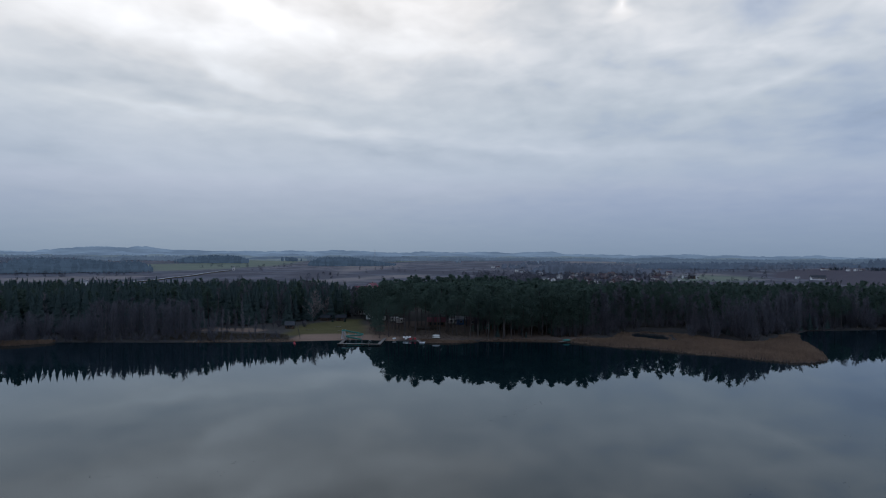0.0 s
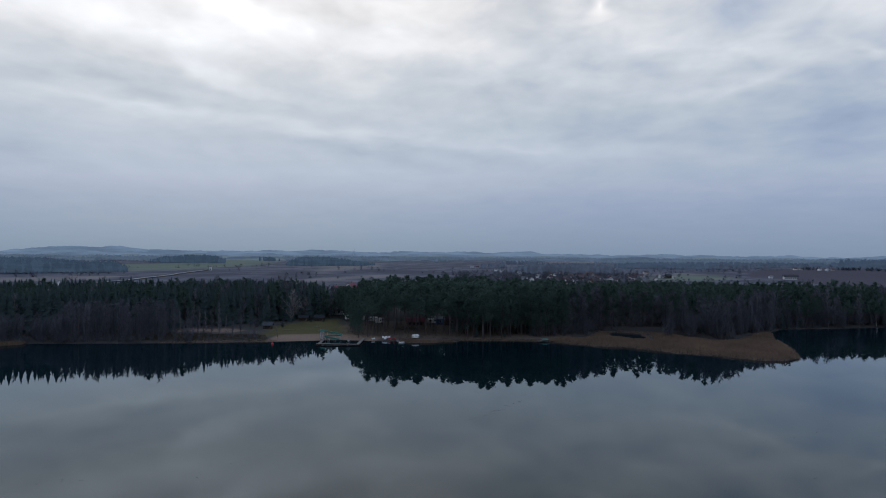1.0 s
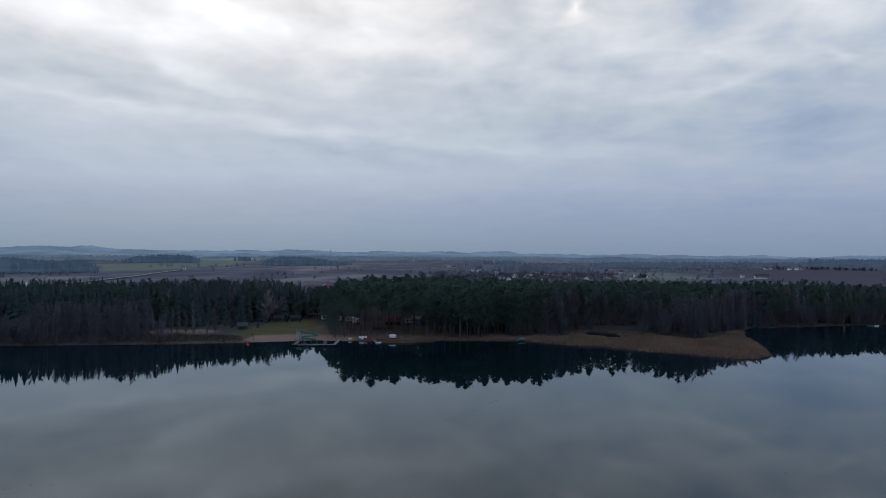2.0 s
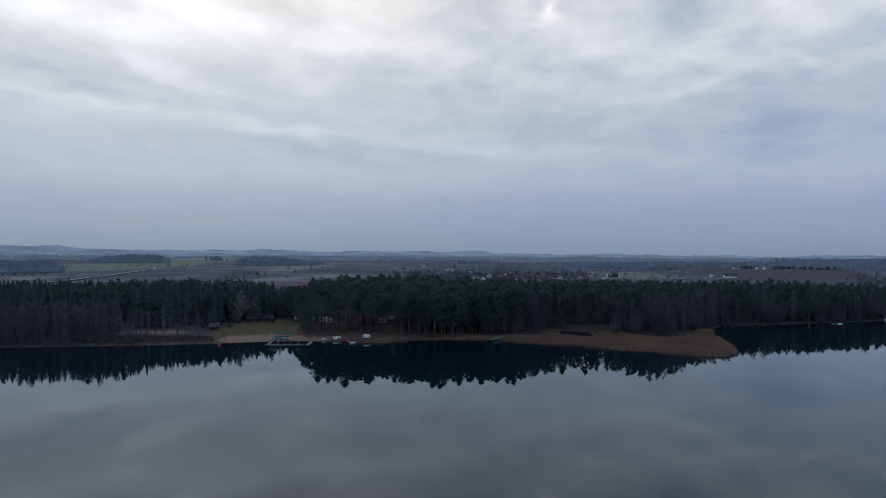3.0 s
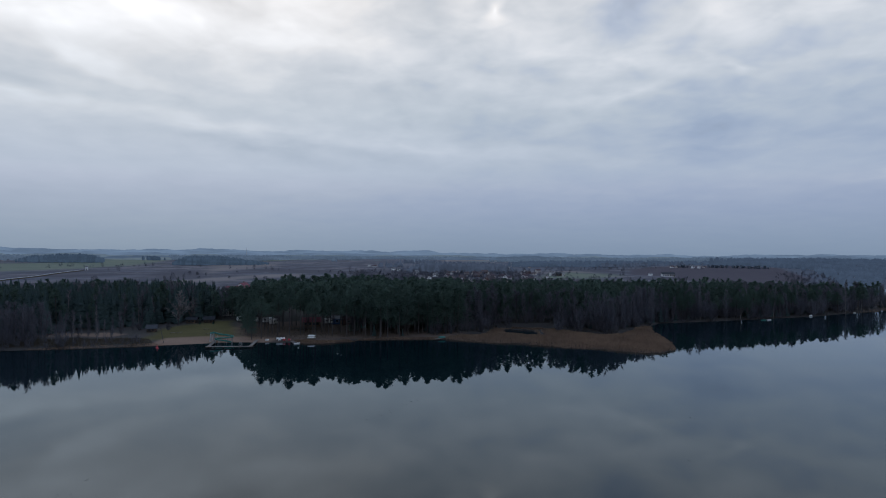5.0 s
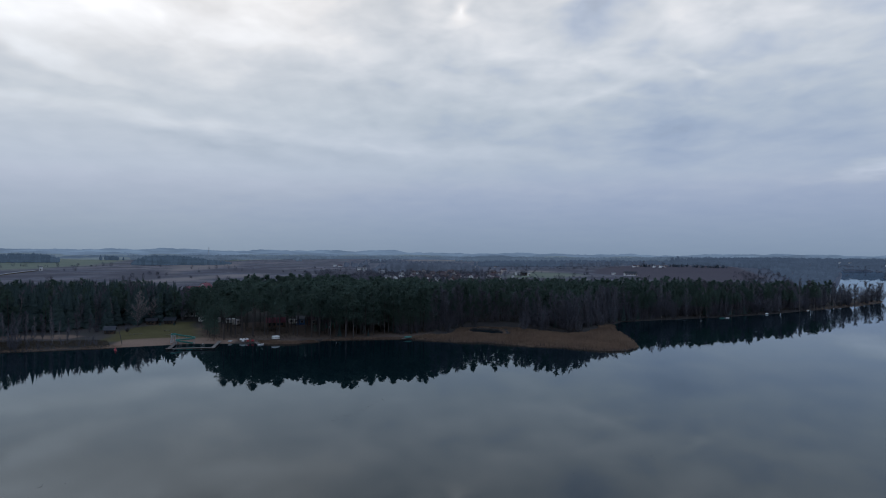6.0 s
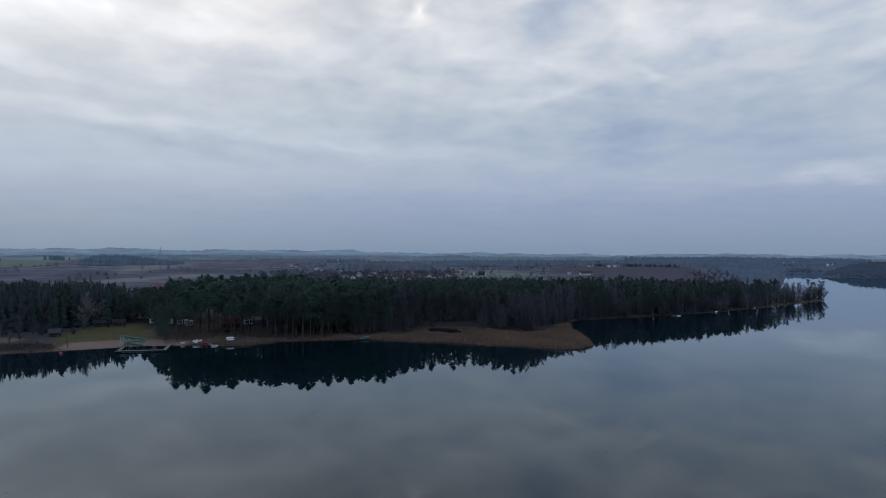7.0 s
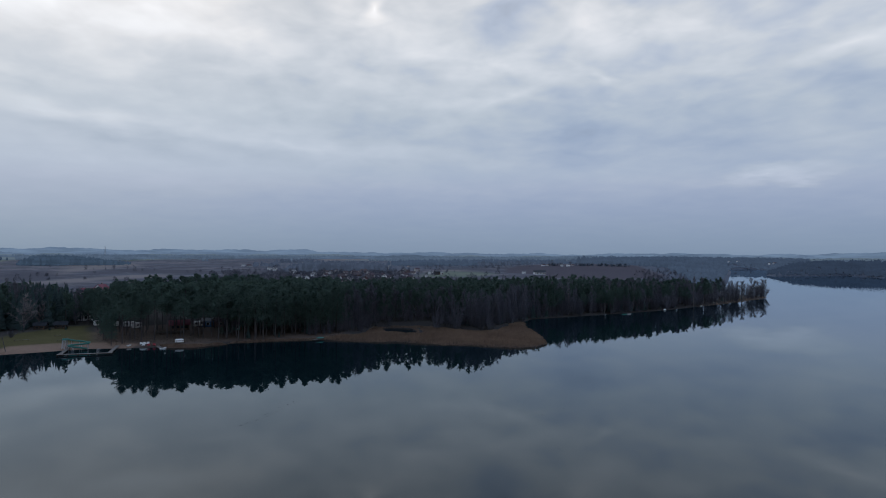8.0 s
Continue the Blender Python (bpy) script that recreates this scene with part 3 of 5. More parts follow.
def spruce(h, g, lod=0):
    """Norway spruce: a spire of drooping boughs down to the ground."""
    line = bent(h, g, 0.12)
    trunk = stem(line, [0.28, 0.22, 0.16, 0.09, 0.02], 6 if lod == 0 else 3)
    v, f = [], []
    levels, boughs = ((40, 11), (32, 8), (12, 5))[lod]
    low = (0.06, 0.06, 0.45)[lod]
    wide = h * 0.215 * g.uniform(0.85, 1.2)
    for k in range(levels):
        u = low + (1 - low) * (k + g.uniform(0, 0.8)) / levels
        z, long = h * (0.02 + 0.98 * u), wide * (1 - u) ** 0.9 + 0.14
        for b in range(boughs):
            a = g.uniform(0, 2 * math.pi)
            reach = long * g.uniform(0.6, 1.15)
            d, s = np.array([math.cos(a), math.sin(a), 0]), np.array([-math.sin(a), math.cos(a), 0])
            root, tip = np.array([0, 0, z + 0.25 + 0.25 * reach]), d * reach + np.array([0, 0, z - reach * g.uniform(0.25, 0.6)])
            mid, w = root * 0.4 + tip * 0.6, reach * (0.25, 0.29, 0.36)[lod] + 0.08
            n = len(v)
            v += [root, mid + s * w - np.array([0, 0, 0.3 * w]), tip, mid - s * w - np.array([0, 0, 0.3 * w])]
            f += [(n, n + 1, n + 2), (n, n + 2, n + 3)]
            if lod == 0:
                v.append(mid - np.array([0, 0, 0.3 + 0.2 * reach]))
                f.append((n, n + 4, n + 2))
    # the dense inner foliage
    n, sides, rings = len(v), 8, (10, 8, 4)[lod]
    for k in range(rings):
        u = low + (0.97 - low) * k / (rings - 1)
        for q in range(sides):
            a, rad = 2 * math.pi * q / sides + k, (wide * (1 - u) ** 0.9 * 0.8 + 0.03) * g.uniform(0.75, 1.2)
            v.append(np.array([rad * math.cos(a), rad * math.sin(a), h * u + g.uniform(-0.3, 0.3)]))
    for k in range(rings - 1):
        for q in range(sides):
            a, b = n + k * sides + q, n + k * sides + (q + 1) % sides
            f += [(a, b, b + sides), (a, b + sides, a + sides)]
    n = len(v)
    v += [np.array([-0.12, 0, h * 0.93]), np.array([0.12, 0.05, h * 0.93]), np.array([line[-1][0], line[-1][1], h * 1.02])]
    f.append((n, n + 1, n + 2))
    return trunk, (np.array(v), np.array(f))


def twigs(root, tip, count, spread, reach, width, g, v, f):
    """Fine twigs along a limb, each a thin sliver."""
    d = (tip - root) / np.linalg.norm(tip - root)
    for q in range(count):
        w = g.uniform(0.12, 1.0)
        p = root * (1 - w) + tip * w
        e = d * 0.6 + np.array([0, 0, 0.25]) + g.normal(0, spread, 3)
        e *= g.uniform(0.4, 1.0) * reach / np.linalg.norm(e)
        s = np.cross(e, g.normal(0, 1, 3))
        s *= width / np.linalg.norm(s)
        n = len(v)
        v += [p - s, p + s, p + e]
        f.append((n, n + 1, n + 2))


def bare_tree(h, g, lod=0, width=0.2):
    """Leafless alder or birch: ascending limbs, and a veil of fine twigs."""
    line = bent(h, g, 0.5)
    trunk = [stem(line, [0.15, 0.12, 0.09, 0.05, 0.012], (5, 4, 3)[lod])]
    v, f = [], []
    limbs, count = ((34, 34), (24, 26), (14, 16))[lod]
    for k in range(limbs):
        u = g.uniform(0.07, 0.98)
        root = np.array([np.interp(u * h, line[:, 2], line[:, j]) for j in range(3)])
        a, long = g.uniform(0, 2 * math.pi), h * width * (1.15 - u) * g.uniform(0.7, 1.4) + 0.6
        tip = root + np.array([math.cos(a) * 0.6, math.sin(a) * 0.6, g.uniform(0.7, 1.2)]) * long
        if lod == 0:
            trunk.append(stem([root, root * 0.5 + tip * 0.5 + g.normal(0, 0.1, 3), tip], [0.05, 0.035, 0.012], 3))
        else:
            trunk.append(stem([root, tip], [0.05, 0.015], 3))
        twigs(root, tip, count, 0.5, 1.35, (0.04, 0.055, 0.07)[lod], g, v, f)
    return joined(trunk), (np.array(v), np.array(f))


def mound_tree(h, g, lod=0, thick=1.0):
    """Bushy willow or alder carr: many stems from one stool, rounded, leafless."""
    trunk, v, f = [], [], []
    for k in range((16, 10, 7)[lod]):
        a, out = g.uniform(0, 2 * math.pi), h * 0.30 * math.sqrt(g.uniform(0, 1))
        top = np.array([out * math.cos(a), out * math.sin(a), h * (1 - 0.55 * (out / (h * 0.3)) ** 2) * g.uniform(0.85, 1)])
        root = np.array([0.25 * out * math.cos(a), 0.25 * out * math.sin(a), 0])
        trunk.append(stem([root, root * 0.6 + top * 0.4 + g.normal(0, 0.2, 3), top], [0.08, 0.05, 0.012], 3))
        twigs(root, top, int((60, 42, 30)[lod] * (1.8 if thick > 1 else 1)), 0.55, 2.1, thick * (0.04, 0.06, 0.075)[lod], g, v, f)
    return joined(trunk), (np.array(v), np.array(f))


def part(name, data, parent, label=""):
    """A mesh as a part under a thing."""
    ob = new(name, data)
    ob.parent = parent
    return tagged(ob, label)


KINDS = {
    "pine": (lambda g, lod, k: pine(20.0, g, lod, (0.40, 0.36, 0.44, 0.16, 0.22, 0.12)[k]), "pine_bark", "pine_needles", "tall Scots pine with bare trunk and dark green crown"),
    "tall_pine": (lambda g, lod, k: pine(20.0, g, lod, (0.22, 0.38, 0.17, 0.28, 0.42, 0.32)[k]), "pine_bark", "pine_needles", "tall Scots pine with a long bare trunk"),
    "park_pine": (lambda g, lod, k: pine(20.0, g, lod, (0.44, 0.50, 0.40, 0.47, 0.53, 0.42)[k]), "pine_bark", "pine_needles", "tall Scots pine with a bare trunk beside the camp"),
    "spruce": (lambda g, lod, k: spruce(19.0, g, lod), "dark_bark", "spruce_needles", "dark green pointed spruce in the shore wood"),
    "alder": (lambda g, lod, k: bare_tree(14.0, g, lod), "dark_bark", "bare_twigs", "leafless grey-brown alder standing on the bank"),
    "birch": (lambda g, lod, k: bare_tree(17.0, g, lod, 0.15), "birch_bark", "bare_twigs", "leafless birch with a pale trunk"),
    "larch": (lambda g, lod, k: bare_tree(13.0, g, lod, 0.33), "dark_bark", "pale_twigs", "spreading pale leafless tree"),
    "willow": (lambda g, lod, k: mound_tree(10.0, g, lod), "dark_bark", "bare_twigs", "leafless bushy willow at the water's edge"),
}
SIZES = {"pine": 20.0, "tall_pine": 20.0, "park_pine": 20.0, "spruce": 19.0, "alder": 14.0, "birch": 17.0, "willow": 10.0, "larch": 13.0}
SHAPES, SKETCH = {}, {}
for kind, (maker, bark, leaf, text) in KINDS.items():
    SHAPES[kind] = []
    for k in range(6):
        (tv, tf), (cv, cf) = maker(np.random.default_rng(100 + k), 0, k)
        SHAPES[kind].append((fast_mesh(kind + "_trunk", tv, tf, M[bark]), fast_mesh(kind + "_crown", cv, cf, M[leaf])))
    SKETCH[kind] = [[maker(np.random.default_rng(300 + k), lod, k) for k in range(6)] for lod in (1, 2)]


def plant(kind, x, y, h, g, label="", lo=0, hi=6, wide=1.0):
    """One tree as a thing of its own, rooted a little below the ground."""
    tree = new(kind + "_tree")
    tree.empty_display_size = 0.5
    trunk, crown = SHAPES[kind][g.integers(lo, hi)]
    part("trunk", trunk, tree)
    part("crown", crown, tree)
    s = h / SIZES[kind]
    tree.matrix_basis = Matrix.LocRotScale((x, y, height_at(x, y) - 0.08), Euler((0, 0, g.uniform(0, 6.28))), (wide * s * g.uniform(0.9, 1.1), wide * s * g.uniform(0.9, 1.1), s))
    return tagged(tree, label or KINDS[kind][3], "tree", "trees of the shore wood")


def woods(name, rows, label, lod):
    """Many trees joined: rows of kind, x, y, height. One object of stems and one of crowns, for each kind of tree."""
    for kind in sorted({row[0] for row in rows}):
        mine = [row for row in rows if row[0] == kind]
        ground = land_height(np.array([q[1] for q in mine]), np.array([q[2] for q in mine]))
        for layer, mat in ((0, KINDS[kind][1]), (1, KINDS[kind][2])):
            if lod == 2 and layer == 0 and kind in ("pine", "tall_pine", "park_pine", "spruce"):
                continue
            pieces = []
            h = np.random.default_rng(len(mine))
            for (_, x, y, high), z in zip(mine, ground):
                v, f = SKETCH[kind][lod - 1][h.integers(6)][layer]
                a, s = h.uniform(0, 6.28), high / SIZES[kind]
                w = s * h.uniform(0.9, 1.15)
                ca, sa = math.cos(a) * w, math.sin(a) * w
                pieces.append((np.stack([v[:, 0] * ca - v[:, 1] * sa + x, v[:, 0] * sa + v[:, 1] * ca + y, v[:, 2] * s + z - 0.1], 1), f))
            v, f = joined(pieces)
            tagged(new(name + "_" + kind + ("_stems" if layer == 0 else "_crowns"), fast_mesh(name, v, f, M[mat])), label, "woods", kind="stuff")


def smooth_pick(x, y):
    return float(value_noise(np.array([x / 23.0]), np.array([y / 23.0]))[0])


def shore_wood():
    """The wood along the near shore: species by stretch of the bank, the front rows as single trees."""
    g, brush = np.random.default_rng(11), np.random.default_rng(12)
    singles, rest, deeper = [], [], []
    step = 3.7
    gx, gy = np.meshgrid(np.arange(-330, 520, step), np.arange(225, 560, step))
    x, y = (gx + g.uniform(-1.5, 1.5, gx.shape)).ravel(), (gy + g.uniform(-1.5, 1.5, gx.shape)).ravel()
    shore, open_, marsh = -inside_distance(x, y, LAKE), inside_distance(x, y, CLEARING), inside_distance(x, y, REEDS)
    r, az = np.hypot(x, y), np.degrees(np.arctan2(x, y))
    deep = np.interp(az, [-50, -12, -9.5, -8, -5.5, -4, 5, 20, 30, 40, 47, 49], [130, 125, 120, 115, 115, 125, 135, 135, 85, 65, 40, 12])
    front_r = np.interp(az, [29.5, 36.9, 41, 45, 48.4], [343, 383, 423, 494, 580])
    ok = ((az < 33) | (r < front_r + np.interp(az, [33, 37, 41, 45, 48], [130, 75, 60, 45, 16]))) & (shore > np.where(az > 29, 0.8, 2.0)) & (shore < deep) & (open_ < -1.5) & (marsh < -2) & (az > -46) & (az < 49.5)
    for px, py, s, a, wet in zip(x[ok], y[ok], shore[ok], az[ok], marsh[ok]):
        q, n = g.uniform(), smooth_pick(px, py)
        size = g.uniform(0.84, 1.05)
        if s > 45 and g.uniform() < 0.42 and not -21 < a < -4.5:
            continue
        if a < -18.0:
            front = 26 if a > -28.3 else 20
            if s < front:
                kind, h = ("birch" if q < 0.14 else "alder", (12.4 + 1.6 * n) * size) if -28.8 < a < -20.4 else ("willow" if q < 0.7 else "alder", 10.0 * size)
                if q > 0.9:
                    continue
                rest.append(("willow", px + 1.2, py - 1.0, brush.uniform(2.5, 5.5)))
            else:
                kind, h = ("spruce" if q < 0.86 else "pine" if q < 0.95 else "birch"), 17.3 * size
        elif a < -5.5:
            kind, h = ("spruce" if q < 0.7 and a < -8.2 else "tall_pine" if a > -7.6 else "alder" if q < 0.3 or 0.7 < q < 0.85 else "pine"), (17.5 if a < -10.5 else 16.5 if a < -8.6 else 13.8) * size * float(np.interp(s, [45, 85], [0.86, 1.0]))
        elif a < 12.5:
            open_stand = np.interp(a, [-5.5, 2.0, 5.0, 8.0], [0.6, 0.56, 0.25, 0.0]) * np.interp(s, [32, 62], [1.0, 0.0])
            if g.uniform() < open_stand or (s < 12 and a < 2 and q < 0.5) or (s < 5 and q > 0.6):
                continue
            kind, h = ("park_pine" if s < 75 and a < 4.5 else "tall_pine" if s < 75 else "pine" if q < 0.92 else "spruce"), (18.9 - 1.5 * (a < -3) - (1.6 if a > 6 and s > 70 else 0)) * size
        elif a < 30.5:
            if s < 44 or wet > -24:
                kind, h = ("alder" if q < 0.26 else "willow" if q < 0.46 else "pine" if s > 12 else "alder"), (14.8 + 2.2 * n) * size
                if kind == "pine":
                    kind, h = ("alder", 15.6 * size) if wet > -7 else ("pine", 18.6 * size)
            else:
                kind, h = ("pine" if q < 0.85 else "alder"), 15.2 * size
            if kind == "willow":
                h = 10.5 * size
        else:
            kind, h = ("park_pine" if q < (0.6 if a < 36 else 0.45) else "birch" if q < 0.66 else "pine" if q < 0.72 else "alder" if q < 0.86 else "willow"), (16.8 if q < 0.86 else 12.5) * size
            if s < 10:
                kind, h = ("park_pine" if q < 0.4 else "alder" if q < 0.62 else "willow" if q < 0.92 else "birch"), (15.0 if not 0.62 < q < 0.92 else 12.0) * size
            if a > 39.5 and g.uniform() < np.interp(a, [39.5, 42, 45, 47, 49], [0.1, 0.32, 0.4, 0.6, 0.7]):
                continue
            if a > 45.2:
                kind, h = ("willow" if q < 0.6 else "alder" if q < 0.85 else "birch"), (12.0 + 3.0 * n - 2.0 * (a > 47)) * size
        if a > 45:
            h *= float(np.interp(a, [45, 47, 49], [1.0, 0.95, 0.9]))
        single = s < 11 or (s < 20 and -6 < a < 12)
        (singles if single or wet > -7 else rest if s < 42 or wet > -30 or (-21 < a < -4.5 and s < 95) else deeper).append((kind, px, py, h))
        glade = 32.6 < a < 36.4
        if glade and kind in ("pine", "spruce", "alder"):
            kind = "park_pine"
        if glade and g.uniform() < 0.35:
            continue
        if 28.5 < a < 40 and not glade and s < 9 and g.uniform() < 0.7:
            rest.append(("spruce" if q < 0.35 else "willow" if q < 0.8 else "pine", px - 1.4, py + 0.6, g.uniform(3.5, 8.5)))
        if a > 39.5 and s > 3.5 and q < 0.75:
            rest.append(("willow" if q < 0.5 else "spruce", px + 1.2, py + 1.0, g.uniform(2.5, 6.0)))
        if wet > -11:
            rest.append(("willow", px + 1.3, py - 0.8, g.uniform(4.5, 9.0)))
        if 2.0 < a < 12.5 and 6 < s < 60 and brush.uniform() < 0.42:
            rest.append(("pine" if q < 0.6 else "spruce" if q < 0.8 else "willow", px + 1.2, py + 1.4, brush.uniform(4.0, 10.5)))
        if 4 < a < 9.5 and q < 0.16:
            rest.append(("spruce", px + 1.5, py + 1.0, g.uniform(2.5, 6.0)))
        if 9.5 < a < 40 and not glade and g.uniform() < (0.45 if s > 10 else 0.4) and s < 42 and not (s < 45 and a < 3):
            rest.append(("spruce" if q < 0.6 else "willow", px + 1.6, py + 1.2, g.uniform(3.5, 8.0)))
    # low growth hides the western bank down to the water
    for k in range(150):
        px = brush.uniform(-290, -106)
        py = np.interp(px, [-300, -160, -145, -104], [212, 231, 241, 243]) + brush.uniform(0.6, 5.5)
        rest.append(("willow", px, py, brush.uniform(1.4, 3.6)))
    return singles, rest, deeper


FRONT, BACK, DEEP = shore_wood()
g_plant = np.random.default_rng(5)
for kind, x, y, h in FRONT:
    plant(kind, x, y, h, g_plant)
woods("shore_wood", BACK, "dense mixed pine and spruce wood behind the shore", 1)
woods("inner_wood", DEEP, "crowns of the wood farther from the shore", 2)
# trees that stand apart
for kind, x, y, h, wide, label in [
        ("willow", 121, 259, 13.5, 1.25, "large domed leafless willow at the reeds"), ("willow", 126, 264, 11.5, 1.2, "domed leafless willow at the reeds"), ("willow", 113, 265, 11, 1.2, "domed leafless willow at the reeds"),
        ("willow", 104, 268, 9.5, 1.2, "domed leafless willow at the reeds"), ("larch", -60, 297, 14, 1.55, "spreading pale leafless tree behind the cabins"), ("larch", -56.5, 311, 11, 0.9, "pale leafless tree behind the cabins"),
        ("birch", -77, 300, 14, 0.8, "slender pale birch at the clearing's edge"), ("birch", -71, 301, 13.5, 0.8, "slender pale birch at the clearing's edge"),
        ("willow", 121, 262, 15, 1.3, "large domed leafless willow behind the reeds"), ("willow", 76, 290, 14, 1.3, "large domed leafless willow behind the reeds"),
        ("alder", 439, 392, 14.5, 1.5, "tall spreading leafless alder on the wooded point"), ("willow", 447, 397, 14, 1.05, "tall bushy leafless willow at the tip of the point"), ("alder", 452, 401, 13.5, 1.5, "tall spreading leafless alder at the tip of the point"),
        ("alder", 443, 400, 12.5, 1.5, "spreading leafless tree at the tip of the point"), ("willow", 449, 404, 10, 1.1, "bushy leafless tree at the tip of the point"), ("willow", 430, 389, 12, 1.2, "bushy leafless tree on the wooded point"), ("alder", 422, 385, 15, 1.4, "spreading leafless alder on the wooded point"),
        ("willow", 412, 381, 13, 1.2, "bushy leafless tree on the wooded point"), ("alder", 402, 377, 15, 1.4, "spreading leafless alder on the wooded point"), ("willow", 394, 375, 13, 1.2, "bushy leafless tree on the wooded point"), ("alder", 434, 396, 14.5, 1.5, "tall spreading leafless alder on the wooded point"),
        ("pine", 52, 262, 18, 1.0, "tall pine behind the reeds"), ("pine", 57, 266, 19, 1.0, "tall pine behind the reeds"), ("pine", 61, 272, 19, 1.05, "tall pine behind the reeds"), ("pine", 66, 279, 19, 1.0, "tall pine behind the reeds"), ("alder", 71, 287, 17, 1.2, "tall leafless alder behind the reeds"), ("pine", 84, 294, 19, 1.0, "tall pine behind the reeds"), ("pine", 97, 293, 16, 1.0, "tall pine behind the reeds"), ("pine", 77, 294, 19.5, 1.1, "tall pine behind the reeds"), ("alder", 81, 290, 18, 1.4, "tall leafless alder behind the reeds"), ("pine", 88, 291, 19, 1.1, "tall pine behind the reeds"), ("alder", 92, 290, 15, 1.4, "tall leafless alder behind the reeds"), ("pine", 102, 289, 15.5, 1.1, "tall pine behind the reeds"), ("alder", 107, 285, 14, 1.4, "tall leafless alder behind the reeds"), ("pine", 112, 284, 15, 1.1, "tall pine behind the reeds"), ("alder", 68, 274, 16, 1.4, "tall leafless alder behind the reeds"), ("pine", 73, 282, 18.5, 1.1, "tall pine behind the reeds"),
        ("birch", 199, 307, 15, 0.9, "slender pale birch in front of the pines"), ("birch", 176, 306, 14, 0.9, "slender pale birch in front of the pines"), ("birch", 226, 311, 15.5, 0.9, "slender pale birch in front of the pines"), ("birch", 251, 317, 14, 0.9, "slender pale birch in front of the pines")]:
    plant(kind, x, y, h, g_plant, label, 0, 6, wide)
for kind, x, y, h, wide, label in [
        ("spruce", -71, 289, 8, 1.2, "young spruce beside the timber hut"), ("willow", -72, 283, 5, 1.2, "leafless bush beside the timber hut"), ("willow", -61, 283, 4, 1.2, "leafless bush beside the timber hut"),
        ("spruce", -46, 301, 2.0, 1.6, "small clipped evergreen beside the cabins"), ("spruce", -51.7, 301, 1.6, 1.8, "small clipped evergreen beside the cabins")]:
    plant(kind, x, y, h, g_plant, label, 0, 6, wide)
for k in range(20):
    x = g_plant.uniform(-103, -72)
    plant(("alder", "alder", "birch")[k % 3], x, g_plant.uniform(250, 263) + (k % 5 == 0) * 16, g_plant.uniform(6, 11), g_plant, "slender leafless sapling on the rough bank", 0, 6, 0.8)


# ---- the distance ----
def skyline(az, bumps, seed, rough):
    """Elevation in degrees of a far ridge: a base, single hills, rolling noise and the fringe of trees."""
    top = np.zeros_like(az)
    for a, wide, high in bumps:
        top = top + high * np.exp(-0.5 * ((az - a) / wide) ** 2)
    top += (rough_noise(az + 200, az * 0 + seed, 4.5) - 0.5) * rough
    block = rough_noise(az * 1.0 + 77, az * 0 + seed * 3, 2.6)
    top += 0.16 * np.clip((block - 0.42) / 0.35, 0, 1) ** 0.7 * (0.5 + rough * 1.5)
    return top + (rough_noise(az + 300, az * 0 + seed + 9, 0.35) - 0.5) * 0.10 + np.abs(np.sin(az * 9 + 3 * np.sin(az * 2.3 + seed))) * 0.018


def ridge(name, r, base, bumps, seed, rough, mat, label):
    az = np.arange(-75, 95, 0.06)
    el = base + skyline(az, bumps, seed, rough)
    a = np.radians(az)
    rings = []
    for dist, drop in ((r - 90, None), (r - 30, 0.75), (r, 1.0), (r + 60, None)):
        z = np.full_like(a, -8.0) if drop is None else (EYE + np.tan(np.radians(el)) * r) * drop + (1 - drop) * -8
        rings.append(np.stack([dist * np.sin(a), dist * np.cos(a), z], 1))
    n = len(a)
    i = np.arange(n - 1)
    tris = []
    for k in range(3):
        p, q = k * n + i, (k + 1) * n + i
        tris += [np.stack([p, q, q + 1], 1), np.stack([p, q + 1, p + 1], 1)]
    tagged(new(name, fast_mesh(name, np.concatenate(rings), np.concatenate(tris), M[mat], True)), label, "distance", kind="structure")


# backdrop bands; their blue haze is emission, not air
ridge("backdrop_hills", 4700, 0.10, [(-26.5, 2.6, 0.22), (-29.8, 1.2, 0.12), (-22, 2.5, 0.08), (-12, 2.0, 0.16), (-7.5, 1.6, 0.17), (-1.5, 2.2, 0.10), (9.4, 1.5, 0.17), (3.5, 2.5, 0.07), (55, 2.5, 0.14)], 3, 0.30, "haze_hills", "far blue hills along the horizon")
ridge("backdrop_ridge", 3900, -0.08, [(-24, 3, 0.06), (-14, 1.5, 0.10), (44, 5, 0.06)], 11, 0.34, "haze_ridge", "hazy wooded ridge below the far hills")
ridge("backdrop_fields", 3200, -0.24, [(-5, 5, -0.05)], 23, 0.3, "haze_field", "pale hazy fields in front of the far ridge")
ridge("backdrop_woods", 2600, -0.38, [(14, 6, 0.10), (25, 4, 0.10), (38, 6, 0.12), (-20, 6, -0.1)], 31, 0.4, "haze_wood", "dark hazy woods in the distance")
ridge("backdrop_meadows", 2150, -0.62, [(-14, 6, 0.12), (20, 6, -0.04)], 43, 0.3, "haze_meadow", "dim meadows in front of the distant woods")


def ball(level):
    bm = bmesh.new()
    bmesh.ops.create_icosphere(bm, subdivisions=level, radius=1.0)
    bm.verts.ensure_lookup_table()
    v, f = np.array([q.co[:] for q in bm.verts]), np.array([[q.index for q in t.verts] for t in bm.faces])
    bm.free()
    return v, f


BALLS = {1: ball(1), 2: ball(2)}


